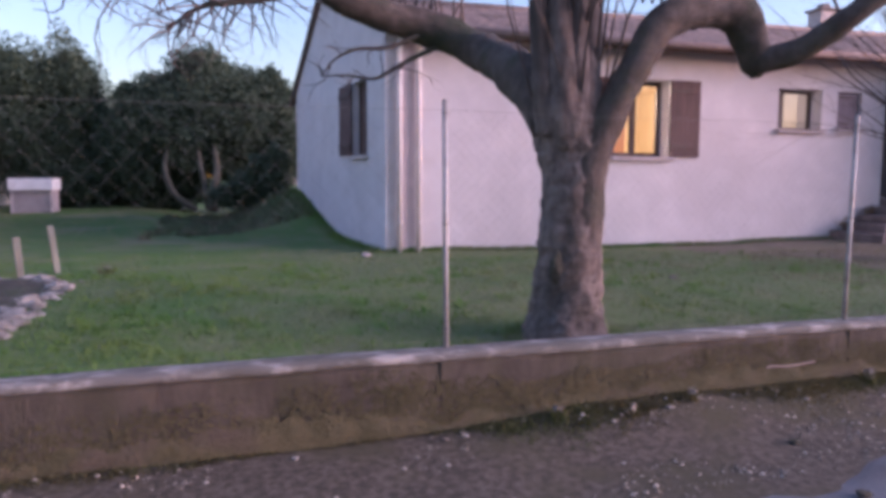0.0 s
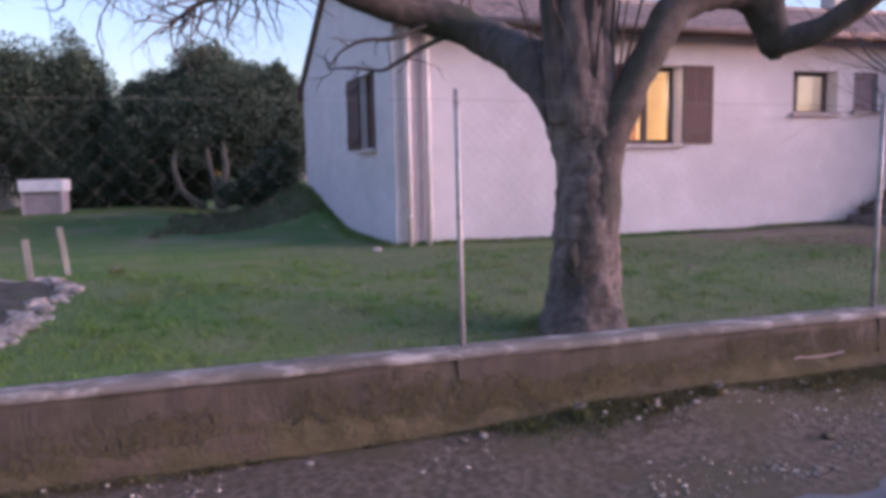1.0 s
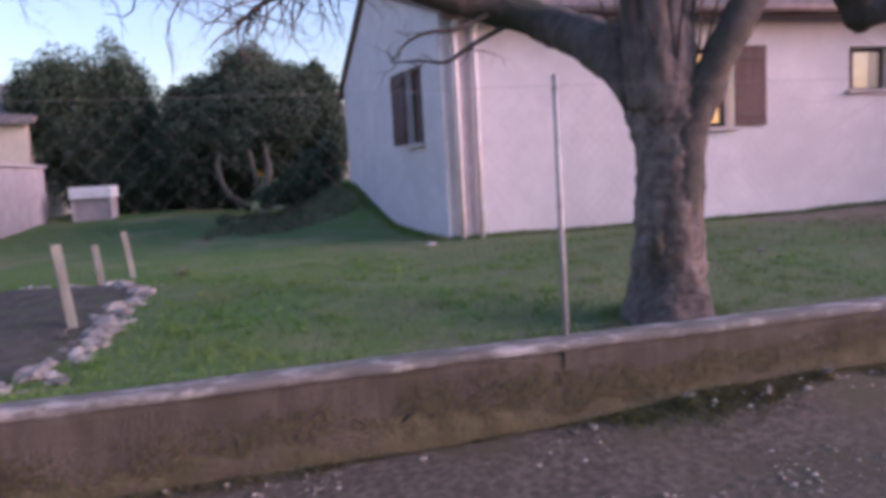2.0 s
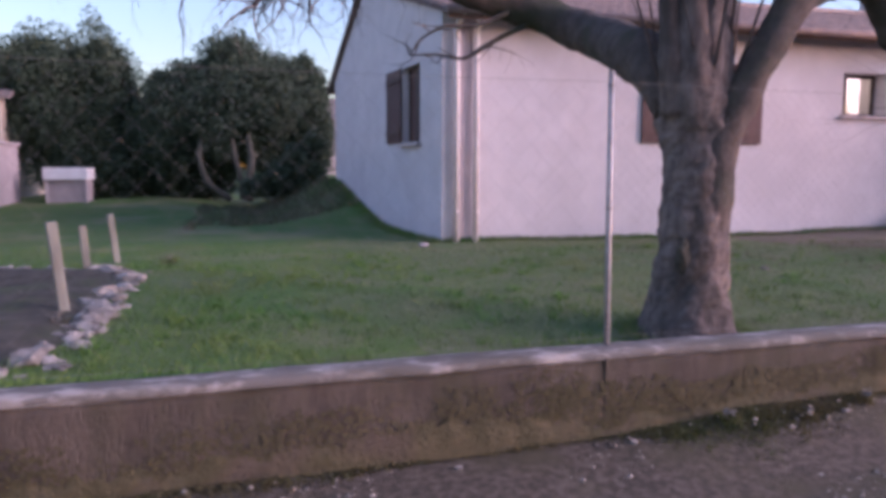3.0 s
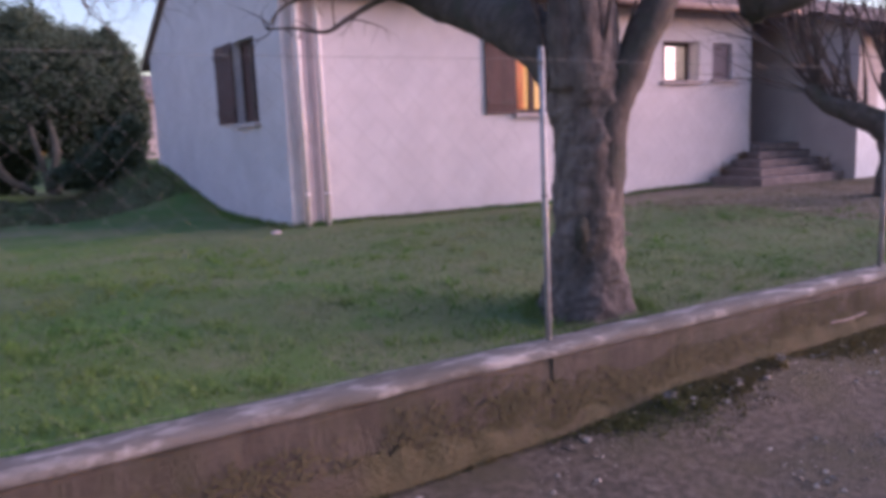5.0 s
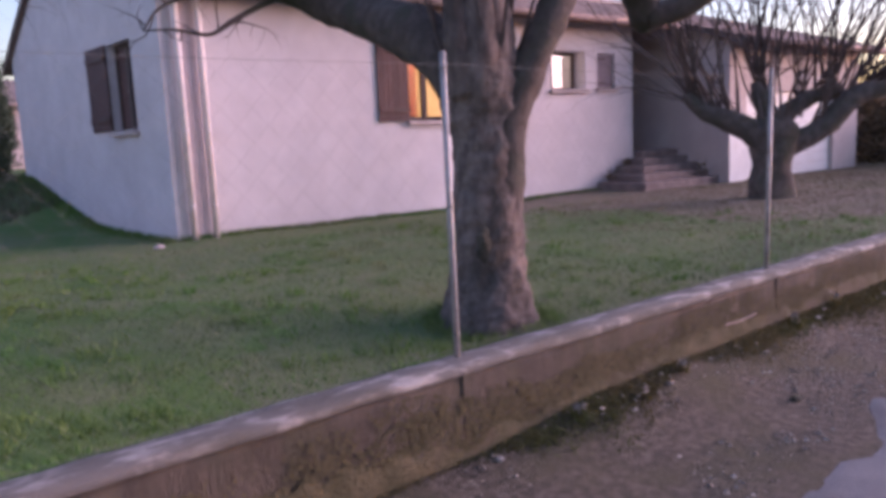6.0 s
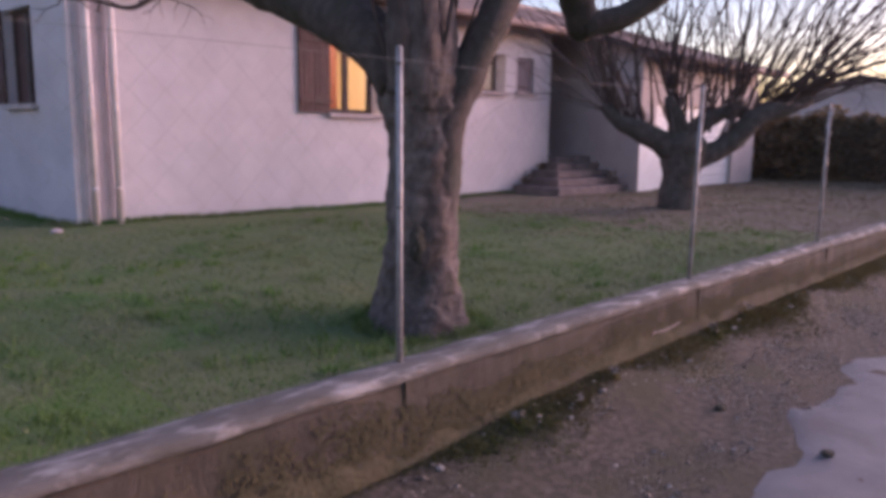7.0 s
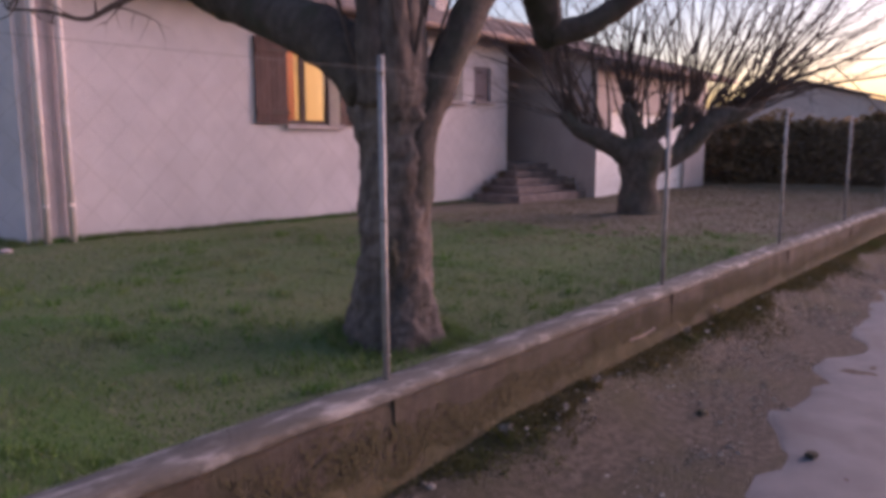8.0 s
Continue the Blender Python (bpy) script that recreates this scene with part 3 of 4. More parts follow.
def roof():
    r = part("roof", boxed(2.52, 14.0, EAVE_Y + 0.05, EAVE_Y + 0.10, EAVE_Z - 0.14, EAVE_Z - 0.02), M_DARKWOOD, house)
    tiled_slope("tile_slope", 2.45, 14.0, (EAVE_Y, EAVE_Z), (RIDGE_Y, RIDGE_Z), r, True)
    tiled_slope("tile_slope", 2.45, 14.0, (REAR_Y + 0.5, REAR_Z - 0.32), (RIDGE_Y, RIDGE_Z), r, True)
    b = bmesh.new()
    for (y0, z0), (y1, z1) in (((EAVE_Y, EAVE_Z - 0.1), (RIDGE_Y, RIDGE_Z - 0.1)), ((REAR_Y + 0.5, REAR_Z - 0.42), (RIDGE_Y, RIDGE_Z - 0.1))):
        n = [b.verts.new(v) for v in ((verge_x(2.46, y0), y0, z0), (14.04, y0, z0), (14.04, y1, z1), (verge_x(2.46, y1), y1, z1))]
        t = [b.verts.new(v.co + Vector((0, 0, 0.05))) for v in n]
        b.faces.new(n[::-1])
        b.faces.new(t)
        for k in range(4):
            b.faces.new((n[k], n[(k + 1) % 4], t[(k + 1) % 4], t[k]))
    part("roof_boarding", b, M_DARKWOOD, r)
    b = bmesh.new()
    tube(b, [(1.99, RIDGE_Y, RIDGE_Z + 0.03), (8, RIDGE_Y, RIDGE_Z + 0.02), (21.1, RIDGE_Y, RIDGE_Z + 0.03)], [0.11] * 3, 10)
    part("ridge_tiles", b, M_TILE, r, smooth=True)
    b = bmesh.new()
    tube(b, [(2.46, EAVE_Y - 0.07, EAVE_Z - 0.03), (8, EAVE_Y - 0.07, EAVE_Z - 0.04), (14.0, EAVE_Y - 0.07, EAVE_Z - 0.05)], [0.07] * 3, 12)
    part("gutter", b, M_DARKWOOD, r, smooth=True)


roof()


# ---- entrance recess, steps and garage wing ----
GX0, GX1, GY = 14.42, 20.65, 10.75
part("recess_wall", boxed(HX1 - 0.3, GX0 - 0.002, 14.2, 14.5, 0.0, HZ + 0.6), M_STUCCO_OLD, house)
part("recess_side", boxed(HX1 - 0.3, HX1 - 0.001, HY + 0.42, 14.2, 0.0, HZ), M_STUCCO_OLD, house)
dr = part("entrance_door", boxed(13.15, 14.05, 14.12, 14.2, 1.05, 3.1, 0.01), M_DOOR, house)
part("door_handle", boxed(13.22, 13.26, 14.06, 14.12, 2.0, 2.14, 0.01), M_METAL, dr)
steps = thing("entrance_steps", (13.3, 11.6, 0.26), "brown stone corner steps rising to the entrance", "steps")
for k in range(5):
    z = 0.26 + 0.16 * (k + 1)
    o = 0.27 * k
    part("step", boxed(11.75 + 1.2 * o, GX0 - 0.002, 11.0 + o, HY - 0.002, z - 0.16 if k else 0.1, z - 0.002 * k, 0.025), M_STEP, steps)
part("landing", boxed(HX1 + 0.002, GX0 - 0.002, HY + 0.0, 14.198, 0.2, 1.06, 0.01), M_STEP, steps)

GEZ = EAVE_Z - 0.304 * (EAVE_Y - 10.2)
GHZ = GEZ + 0.05
garage = thing("garage", (17.4, 14.0, 0.26), "garage wing with pale stucco and a wide white door", "garage")
GD = (15.1, 19.3, 0.0, 2.29)
part("front_wall", wall_with_holes(GX0, GX1, 0.0, GHZ, GY, GY + 0.3, [GD]), M_STUCCO_OLD, garage)


def sloped_wall(x0, x1):
    b = bmesh.new()
    prof = [(GY + 0.3, 0.0), (19.98, 0.0), (19.98, REAR_Z - 0.2), (RIDGE_Y, RIDGE_Z - 0.12), (GY + 0.3, GEZ + 0.304 * (GY + 0.1 - 10.2) - 0.02)]
    near, far = [[b.verts.new((x, y, z)) for y, z in prof] for x in (x0, x1)]
    b.faces.new(near)
    b.faces.new(far[::-1])
    for k in range(5):
        b.faces.new((near[k], far[k], far[(k + 1) % 5], near[(k + 1) % 5]))
    bmesh.ops.recalc_face_normals(b, faces=b.faces[:])
    return b


part("side_wall", sloped_wall(GX0, GX0 + 0.3), M_STUCCO_OLD, garage)
part("end_wall", sloped_wall(GX1 - 0.3, GX1), M_STUCCO_OLD, garage)
gd = thing("garage_door", (17.2, GY, 0.26), "", "")
gd.parent = garage
gd.matrix_parent_inverse = garage.matrix_basis.inverted()
for k in range(8):
    z = 0.26 + k * 0.254
    part("panel", boxed(GD[0], GD[1], GY + 0.10, GY + 0.14, z + 0.004, z + 0.25, 0.008), M_WHITE, gd)
part("white_dado", boxed(GX0 - 0.008, GD[0], GY - 0.012, GY - 0.002, 0.1, 1.75), M_WHITE, garage, "white-painted lower pier")
gr = part("roof", boxed(GX0 - 0.38, GX1 + 0.4, 10.25, 10.3, GEZ - 0.14, GEZ - 0.02), M_DARKWOOD, garage)
tiled_slope("tile_slope", GX0 - 0.42, GX1 + 0.5, (10.2, GEZ), (RIDGE_Y, RIDGE_Z + 0.01), gr)
tiled_slope("tile_slope", GX0 - 0.42, GX1 + 0.5, (REAR_Y + 0.5, REAR_Z - 0.31), (RIDGE_Y, RIDGE_Z + 0.01), gr)
b = bmesh.new()
for (y0, z0), (y1, z1) in (((10.2, GEZ - 0.09), (RIDGE_Y, RIDGE_Z - 0.09)), ((REAR_Y + 0.5, REAR_Z - 0.41), (RIDGE_Y, RIDGE_Z - 0.09))):
    n = [b.verts.new(v) for v in ((GX0 - 0.37, y0, z0), (GX1 + 0.45, y0, z0), (GX1 + 0.45, y1, z1), (GX0 - 0.37, y1, z1))]
    t = [b.verts.new(v.co + Vector((0, 0, 0.05))) for v in n]
    b.faces.new(n[::-1])
    b.faces.new(t)
    for k in range(4):
        b.faces.new((n[k], n[(k + 1) % 4], t[(k + 1) % 4], t[k]))
part("roof_boarding", b, M_DARKWOOD, gr)
b = bmesh.new()
tube(b, [(GX0 - 0.2, 10.13, GEZ - 0.04), (17, 10.13, GEZ - 0.05), (GX1 + 0.5, 10.13, GEZ - 0.06)], [0.07] * 3, 12)
part("gutter", b, M_DARKWOOD, gr, smooth=True)
ch = part("chimney", boxed(15.45, 16.0, 16.8, 17.3, 5.0, 5.98, 0.02), M_STUCCO_OLD, gr)
part("chimney_cap", boxed(15.39, 16.06, 16.74, 17.36, 5.98, 6.06, 0.02), M_TILE, ch)
part("chimney_pot", boxed(15.6, 15.85, 16.92, 17.18, 6.06, 6.2, 0.03), M_TILE, ch)


# ---- lit rooms behind the two windows ----
def room(x0, x1, y1, name, lamp_power, lamp_at, tint=(1.0, 0.78, 0.46), mat=None):
    mat = mat or M_PLASTER
    r = thing(name, ((x0 + x1) / 2, (HY + y1) / 2, 1.0), "plain warm plastered room lit by a lamp", "room", kind="structure")
    part("floor", boxed(x0, x1, HY + 0.422, y1, 0.95, 1.0), M_DOOR, r)
    part("ceiling", boxed(x0, x1, HY + 0.422, y1, 3.4, 3.45), mat, r)
    part("back_wall", boxed(x0, x1, y1, y1 + 0.1, 0.95, 3.45), mat, r)
    part("side_wall", boxed(x0 - 0.1, x0, HY + 0.422, y1, 0.95, 3.45), mat, r)
    part("side_wall", boxed(x1, x1 + 0.1, HY + 0.422, y1, 0.95, 3.45), mat, r)
    d = bpy.data.lights.new("ceiling_lamp", "POINT")
    d.energy, d.color, d.shadow_soft_size = lamp_power, tint, 0.12
    lamp = new("ceiling_lamp", d)
    lamp.location = lamp_at


room(5.2, 9.4, 15.8, "living_room", 20, (7.6, 13.9, 2.9))
room(9.9, 11.6, 14.2, "small_room", 1.1, (10.8, 13.4, 3.0), (1.0, 0.80, 0.52), M_WHITE)


def curtain(x0, x1, z0, z1, y, mat, name, label):
    verts, faces = [], []
    n = 60
    for k in range(n + 1):
        x = x0 + (x1 - x0) * k / n
        yy = y + 0.03 * math.sin(k * 0.9) + 0.012 * math.sin(k * 2.3)
        verts += [(x, yy, z0), (x, yy, z1)]
    for k in range(n):
        faces.append((2 * k, 2 * k + 2, 2 * k + 3, 2 * k + 1))
    me = raw_mesh(name, verts, faces)
    me.materials.append(mat)
    ob = new(name, me)
    s = ob.modifiers.new("thick", "SOLIDIFY")
    s.thickness = 0.004
    tagged(ob, label, "curtain")


curtain(6.84, 7.30, 1.90, 3.2, 12.80, M_RED, "curtain", "thin red curtain hanging behind the lit window")


# ---- mulberry tree by the wall ----
def grow(quads, start, way, length, radius, rng, depth, droop=0.0, up=0.0, bend=0.16):
    """A forked twig of thin three-sided bars, appended to quads."""
    p, d = np.array(start, float), np.array(way, float)
    d /= np.linalg.norm(d)
    steps = 5
    for s in range(steps):
        q_d = d + rng.normal(0, bend, 3) + np.array((0, 0, up - droop))
        q_d /= np.linalg.norm(q_d)
        q = p + q_d * length / steps
        r0, r1 = radius * (1 - 0.16 * s), radius * (1 - 0.16 * (s + 1))
        a = np.cross(q_d, (0.31, 0.2, 0.93))
        a /= np.linalg.norm(a) + 1e-9
        b = np.cross(q_d, a)
        ring = [a * math.cos(w) + b * math.sin(w) for w in (0.3, 2.4, 4.5)]
        for i in range(3):
            quads.append((p + ring[i] * r0, p + ring[(i + 1) % 3] * r0, q + ring[(i + 1) % 3] * r1, q + ring[i] * r1))
        if depth > 0 and s >= 1 and rng.random() < 0.75:
            side = q_d + rng.normal(0, 0.55, 3)
            grow(quads, q, side, length * rng.uniform(0.35, 0.6), r1 * 0.6, rng, depth - 1, droop, up, bend)
        p, d = q, q_d


def twigs(name, starts, seed, owner, mat, bend=0.16):
    """starts: rows of place, direction, length, radius, depth, droop, up."""
    rng = np.random.default_rng(seed)
    quads = []
    for place, way, length, radius, depth, droop, up in starts:
        grow(quads, place, way, length, radius, rng, depth, droop, up, bend)
    return part(name, quads_mesh(name, np.array(quads)), mat, owner, kind="stuff")


def big_tree():
    t = thing("mulberry_tree", (2.5, 5.35, 0.17), "old bare pollarded tree with thick grey trunk by the wall", "tree")
    bm = bmesh.new()
    limb(bm, [(2.55, 5.35, -0.05, 0.45), (2.555, 5.355, 0.15, 0.37), (2.565, 5.36, 0.40, 0.305), (2.575, 5.37, 0.7, 0.258), (2.60, 5.38, 1.1, 0.238), (2.60, 5.38, 1.5, 0.245), (2.56, 5.39, 1.78, 0.285), (2.55, 5.42, 2.05, 0.26), (2.55, 5.45, 2.3, 0.14)], 56, 20, 0.17, 3)
    trunk = part("trunk", bm, M_BARK, t, smooth=True)
    # no real cavity: a raised lump whose dark colour stands for the hollow's shade
    bm = bmesh.new()
    bmesh.ops.create_icosphere(bm, subdivisions=3, radius=1.0)
    for v in bm.verts:
        v.co = Vector((v.co.x * 0.05, v.co.y * 0.045, v.co.z * 0.12)) * (1 + 0.5 * noise.noise(v.co * 1.8)) + Vector((2.405, 5.215, 0.78))
    part("hollow", bm, M_SOIL, trunk, "dark lump standing in for the shaded hollow low on the trunk", smooth=True)
    limbs = [
        [(2.50, 5.42, 1.88, 0.22), (2.40, 5.85, 2.24, 0.20), (2.46, 6.5, 2.48, 0.195), (2.46, 7.1, 2.68, 0.185), (2.2, 7.45, 2.90, 0.18), (1.8, 7.55, 3.02, 0.17), (1.2, 7.5, 3.17, 0.15), (0.7, 7.4, 3.42, 0.12), (0.0, 7.2, 3.85, 0.08)],
        [(2.68, 5.26, 0.02, 0.20), (2.66, 5.28, 0.6, 0.14), (2.67, 5.28, 1.1, 0.14), (2.69, 5.26, 1.6, 0.155), (2.81, 5.12, 2.0, 0.125), (2.95, 5.07, 2.28, 0.12), (3.15, 5.05, 2.6, 0.135), (3.5, 5.08, 2.76, 0.15), (3.85, 5.1, 2.72, 0.15), (4.0, 5.12, 2.50, 0.135), (4.05, 5.13, 2.34, 0.115), (4.06, 5.13, 2.25, 0.04)],
        [(4.03, 5.11, 2.36, 0.10), (4.28, 4.87, 2.45, 0.095), (4.5, 4.62, 2.68, 0.085), (4.75, 4.42, 2.9, 0.07), (5.1, 4.2, 3.2, 0.05)],
        [(2.52, 5.30, 1.70, 0.15), (2.46, 5.24, 2.0, 0.15), (2.43, 5.22, 2.3, 0.12), (2.40, 5.22, 2.6, 0.10), (2.35, 5.25, 3.2, 0.08), (2.3, 5.2, 4.0, 0.05)],
        [(2.62, 5.30, 1.70, 0.15), (2.62, 5.26, 2.0, 0.14), (2.64, 5.26, 2.3, 0.105), (2.68, 5.28, 2.7, 0.085), (2.72, 5.3, 3.6, 0.05)],
        [(2.54, 5.26, 1.80, 0.11), (2.54, 5.20, 2.1, 0.095), (2.53, 5.17, 2.4, 0.07), (2.52, 5.15, 3.0, 0.05)],
        [(2.40, 5.34, 1.80, 0.13), (2.32, 5.30, 2.1, 0.10), (2.27, 5.28, 2.5, 0.075), (2.2, 5.25, 3.3, 0.05)],
        [(2.60, 5.45, 1.9, 0.15), (2.72, 5.6, 2.4, 0.14), (2.85, 5.8, 3.0, 0.11), (3.0, 6.0, 3.8, 0.07)],
    ]
    starts = []
    rng = np.random.default_rng(5)
    for k, rows in enumerate(limbs):
        bm = bmesh.new()
        pts, rad = limb(bm, rows, 26, 7, 0.18, 7 + k)
        # the outer limbs take the bark with backlight shade in its colour
        part("limb", bm, M_BARK_BACKLIT if k in (0, 1, 2) else M_BARK, t, smooth=True)
        for j, (p, r) in enumerate(zip(pts, rad)):
            if j > (24 if k == 0 else 10) and j % (1 if k == 0 else 2) == 0 and k != 1:
                starts.append((p + Vector((0, 0, r * 0.6)), (rng.normal(0, 0.25), rng.normal(0, 0.25), 1), rng.uniform(0.9, 1.9), 0.014, 1, 0.0, 0.1))
    # upright shoots on the head of the trunk
    for k in range(26):
        a, w = rng.uniform(0, 6.28), rng.uniform(0.3, 1.0)
        starts.append(((2.56 + 0.26 * w * math.cos(a), 5.38 + 0.22 * w * math.sin(a), rng.uniform(1.85, 2.05)), (0.3 * w * math.cos(a), 0.3 * w * math.sin(a), 1), rng.uniform(1.1, 2.4), rng.uniform(0.008, 0.02), 2, 0.0, 0.1))
    for x in np.arange(3.0, 3.9, 0.08):
        starts.append(((x, 5.08, 2.75), (rng.normal(0, 0.2), rng.normal(0, 0.2), 1), rng.uniform(1.0, 2.0), 0.015, 1, 0.0, 0.1))
    twigs("shoot_spray", starts, 11, t, M_TWIG)
    # side branches that hang off the long limb
    hang = [
        [(2.1, 7.45, 2.78, 0.029), (1.85, 7.42, 2.66, 0.026), (1.62, 7.4, 2.53, 0.022), (1.42, 7.38, 2.42, 0.017), (1.15, 7.36, 2.44, 0.012), (0.9, 7.35, 2.42, 0.007)],
        [(1.9, 7.45, 2.88, 0.026), (1.55, 7.4, 2.73, 0.022), (1.25, 7.38, 2.70, 0.017), (1.02, 7.36, 2.58, 0.012), (0.9, 7.35, 2.42, 0.007)],
        [(0.85, 7.4, 3.30, 0.05), (0.45, 7.3, 3.12, 0.04), (0.05, 7.2, 3.02, 0.032), (-0.2, 7.2, 2.96, 0.024), (-0.45, 7.2, 2.78, 0.014)],
        [(0.5, 7.3, 3.45, 0.05), (0.0, 7.2, 3.25, 0.038), (-0.6, 7.1, 3.10, 0.026), (-1.2, 7.0, 3.05, 0.014)],
        [(0.2, 7.25, 3.65, 0.05), (-0.7, 7.0, 3.4, 0.036), (-1.5, 6.8, 3.2, 0.024), (-2.3, 6.7, 3.15, 0.012)],
    ]
    starts = []
    for k, rows in enumerate(hang):
        bm = bmesh.new()
        pts, rad = limb(bm, rows, 8, 5, 0.1, 30 + k)
        part("branch", bm, M_BARK_BACKLIT, t, smooth=True)
        for p in pts[3:] * 3 if k > 1 else pts[4::3]:
            starts.append((p, (rng.normal(-0.5, 0.7), rng.normal(0, 0.6), rng.normal(-0.1, 0.55)), rng.uniform(0.35, 0.85) if k > 1 else rng.uniform(0.25, 0.5), 0.013 if k > 1 else 0.009, 2 if k > 1 else 1, 0.015, 0.0))
    twigs("twig_spray", starts, 12, t, M_TWIG, 0.3)


big_tree()


def second_tree():
    cx, cy = 10.95, 7.85
    t = thing("pollarded_tree", (cx, cy, 0.28), "bare pollarded tree with a short trunk and a fan of shoots", "tree")
    bm = bmesh.new()
    limb(bm, [(cx, cy, 0.1, 0.42), (cx, cy, 0.4, 0.36), (cx, cy, 0.8, 0.32), (cx + 0.02, cy, 1.15, 0.34), (cx + 0.03, cy, 1.42, 0.40), (cx + 0.03, cy, 1.62, 0.25)], 24, 7, 0.15, 40)
    part("trunk", bm, M_BARK_BACKLIT, t, smooth=True)
    # (right as seen from the road is +x, -y)
    rx, ry = 0.72, -0.69
    arms = [
        [(-0.15, 1.30, 0.24), (-0.5, 1.50, 0.19), (-0.85, 1.66, 0.16), (-1.15, 1.80, 0.13), (-1.4, 2.05, 0.08)],
        [(0.2, 1.15, 0.22), (0.55, 1.28, 0.19), (0.9, 1.52, 0.18), (1.25, 1.88, 0.17), (1.7, 2.02, 0.15), (2.15, 2.2, 0.09)],
        [(0.1, 1.5, 0.18), (0.35, 1.75, 0.15), (0.75, 1.95, 0.13), (1.2, 2.0, 0.12)],
        [(0.0, 1.5, 0.17), (-0.1, 1.75, 0.15), (-0.25, 2.0, 0.13), (-0.3, 2.2, 0.08)],
    ]
    rng = np.random.default_rng(21)
    starts = []
    for k, rows in enumerate(arms):
        lat = (0.0, 0.0, 0.35, -0.3)[k]
        bm = bmesh.new()
        pts, rad = limb(bm, [(cx + rx * s + 0.69 * lat * min(1, abs(s)), cy + ry * s + 0.72 * lat * min(1, abs(s)), z, r) for s, z, r in rows], 14, 6, 0.16, 50 + k)
        part("arm", bm, M_BARK_BACKLIT, t, smooth=True)
        for j, p in enumerate(pts[6:]):
            for _ in range(1 + j % 2):
                s = (p.x - cx) * rx + (p.y - cy) * ry
                starts.append((p + Vector((0, 0, 0.05)), (rx * s * 0.35 + rng.normal(0, 0.25), ry * s * 0.35 + rng.normal(0, 0.25), 1), rng.uniform(2.0, 3.8), rng.uniform(0.018, 0.034), 1 + j % 2, 0.0, 0.04))
    for k in range(13):
        starts.append(((cx + rng.normal(0, 0.2), cy + rng.normal(0, 0.2), 1.6), (rng.normal(0, 0.25), rng.normal(0, 0.25), 1), rng.uniform(1.5, 3.0), 0.028, 1, 0.0, 0.04))
    for k in range(14):
        z = rng.uniform(2.0, 2.3)
        starts.append(((cx + rx * 1.9, cy + ry * 1.9, z), (rx * rng.uniform(0.5, 1.2), ry * rng.uniform(0.5, 1.2), rng.uniform(0.3, 1)), rng.uniform(1.5, 2.8), 0.02, 2, 0.0, 0.05))
        if k % 2:
            starts.append(((cx - rx * 1.2, cy - ry * 1.2, 1.85), (-rx * rng.uniform(0.3, 1.0), -ry * rng.uniform(0.3, 1.0), rng.uniform(0.3, 1)), rng.uniform(0.8, 1.7), 0.014, 2, 0.0, 0.12))
    for k in range(18):
        z = rng.uniform(2.0, 2.3)
        starts.append(((cx + rx * rng.uniform(1.2, 2.1), cy + ry * rng.uniform(1.2, 2.1), z), (rx * rng.uniform(0.6, 1.6), ry * rng.uniform(0.6, 1.6), rng.uniform(0.35, 1.1)), rng.uniform(3.0, 5.2), rng.uniform(0.022, 0.036), 2, 0.0, 0.02))
    for k in range(4):
        starts.append(((cx - rx * 1.2, cy - ry * 1.2, 1.9), (-rx * rng.uniform(0.7, 1.2), -ry * rng.uniform(0.7, 1.2), rng.uniform(0.25, 0.6)), rng.uniform(1.6, 2.6), 0.013, 2, 0.02, 0.0))
    twigs("shoot_spray", starts, 22, t, M_TWIG)


second_tree()


# ---- evergreens, shrubs and hedge ----
def leaf_cloud(blobs, count, size, rng, flat=0.5):
    """Loose diamond leaves on and in lumpy ellipsoids; blobs: rows of centre, half-axes."""
    weights = np.array([b[3] * b[4] * b[5] for b in blobs]) ** 0.67
    weights /= weights.sum()
    quads = []
    for b, w in zip(blobs, weights):
        n = int(count * w)
        c, ax = np.array(b[:3]), np.array(b[3:6])
        v = rng.normal(size=(n, 3))
        v /= np.linalg.norm(v, axis=1)[:, None]
        lump = np.array([noise.noise(Vector(q) * 2.1 + Vector(c)) + 0.6 * noise.noise(Vector(q) * 5.3 + Vector(c)) for q in v])
        rad = (1 + 0.38 * lump) * rng.uniform(0.12, 1.03, n) ** 0.4
        p = c + v * ax * rad[:, None]
        d1 = rng.normal(size=(n, 3))
        d1[:, 2] *= flat
        d1 /= np.linalg.norm(d1, axis=1)[:, None]
        d2 = np.cross(d1, rng.normal(size=(n, 3)))
        d2 /= np.linalg.norm(d2, axis=1)[:, None]
        s = size * (rng.uniform(0.6, 1.5, n) * np.where(rad < 0.8, 2.4, 1.0))[:, None]
        quads.append(np.stack([p + d1 * s, p + d2 * s * 0.45, p - d1 * s, p - d2 * s * 0.45], 1))
    return quads_mesh("crown", np.concatenate(quads))


def evergreen(x, y, z, blobs, count, seed, label, trunks, mat=M_LEAF, name="evergreen_tree"):
    t = thing(name, (x, y, z), label, "tree")
    rng = np.random.default_rng(seed)
    for rows in trunks:
        bm = bmesh.new()
        limb(bm, rows, 10, 5, 0.12, seed)
        part("trunk", bm, M_PALEBARK, t, smooth=True)
    part("crown", leaf_cloud(blobs, int(count * 3.6), 0.052, rng), mat, t, kind="stuff")


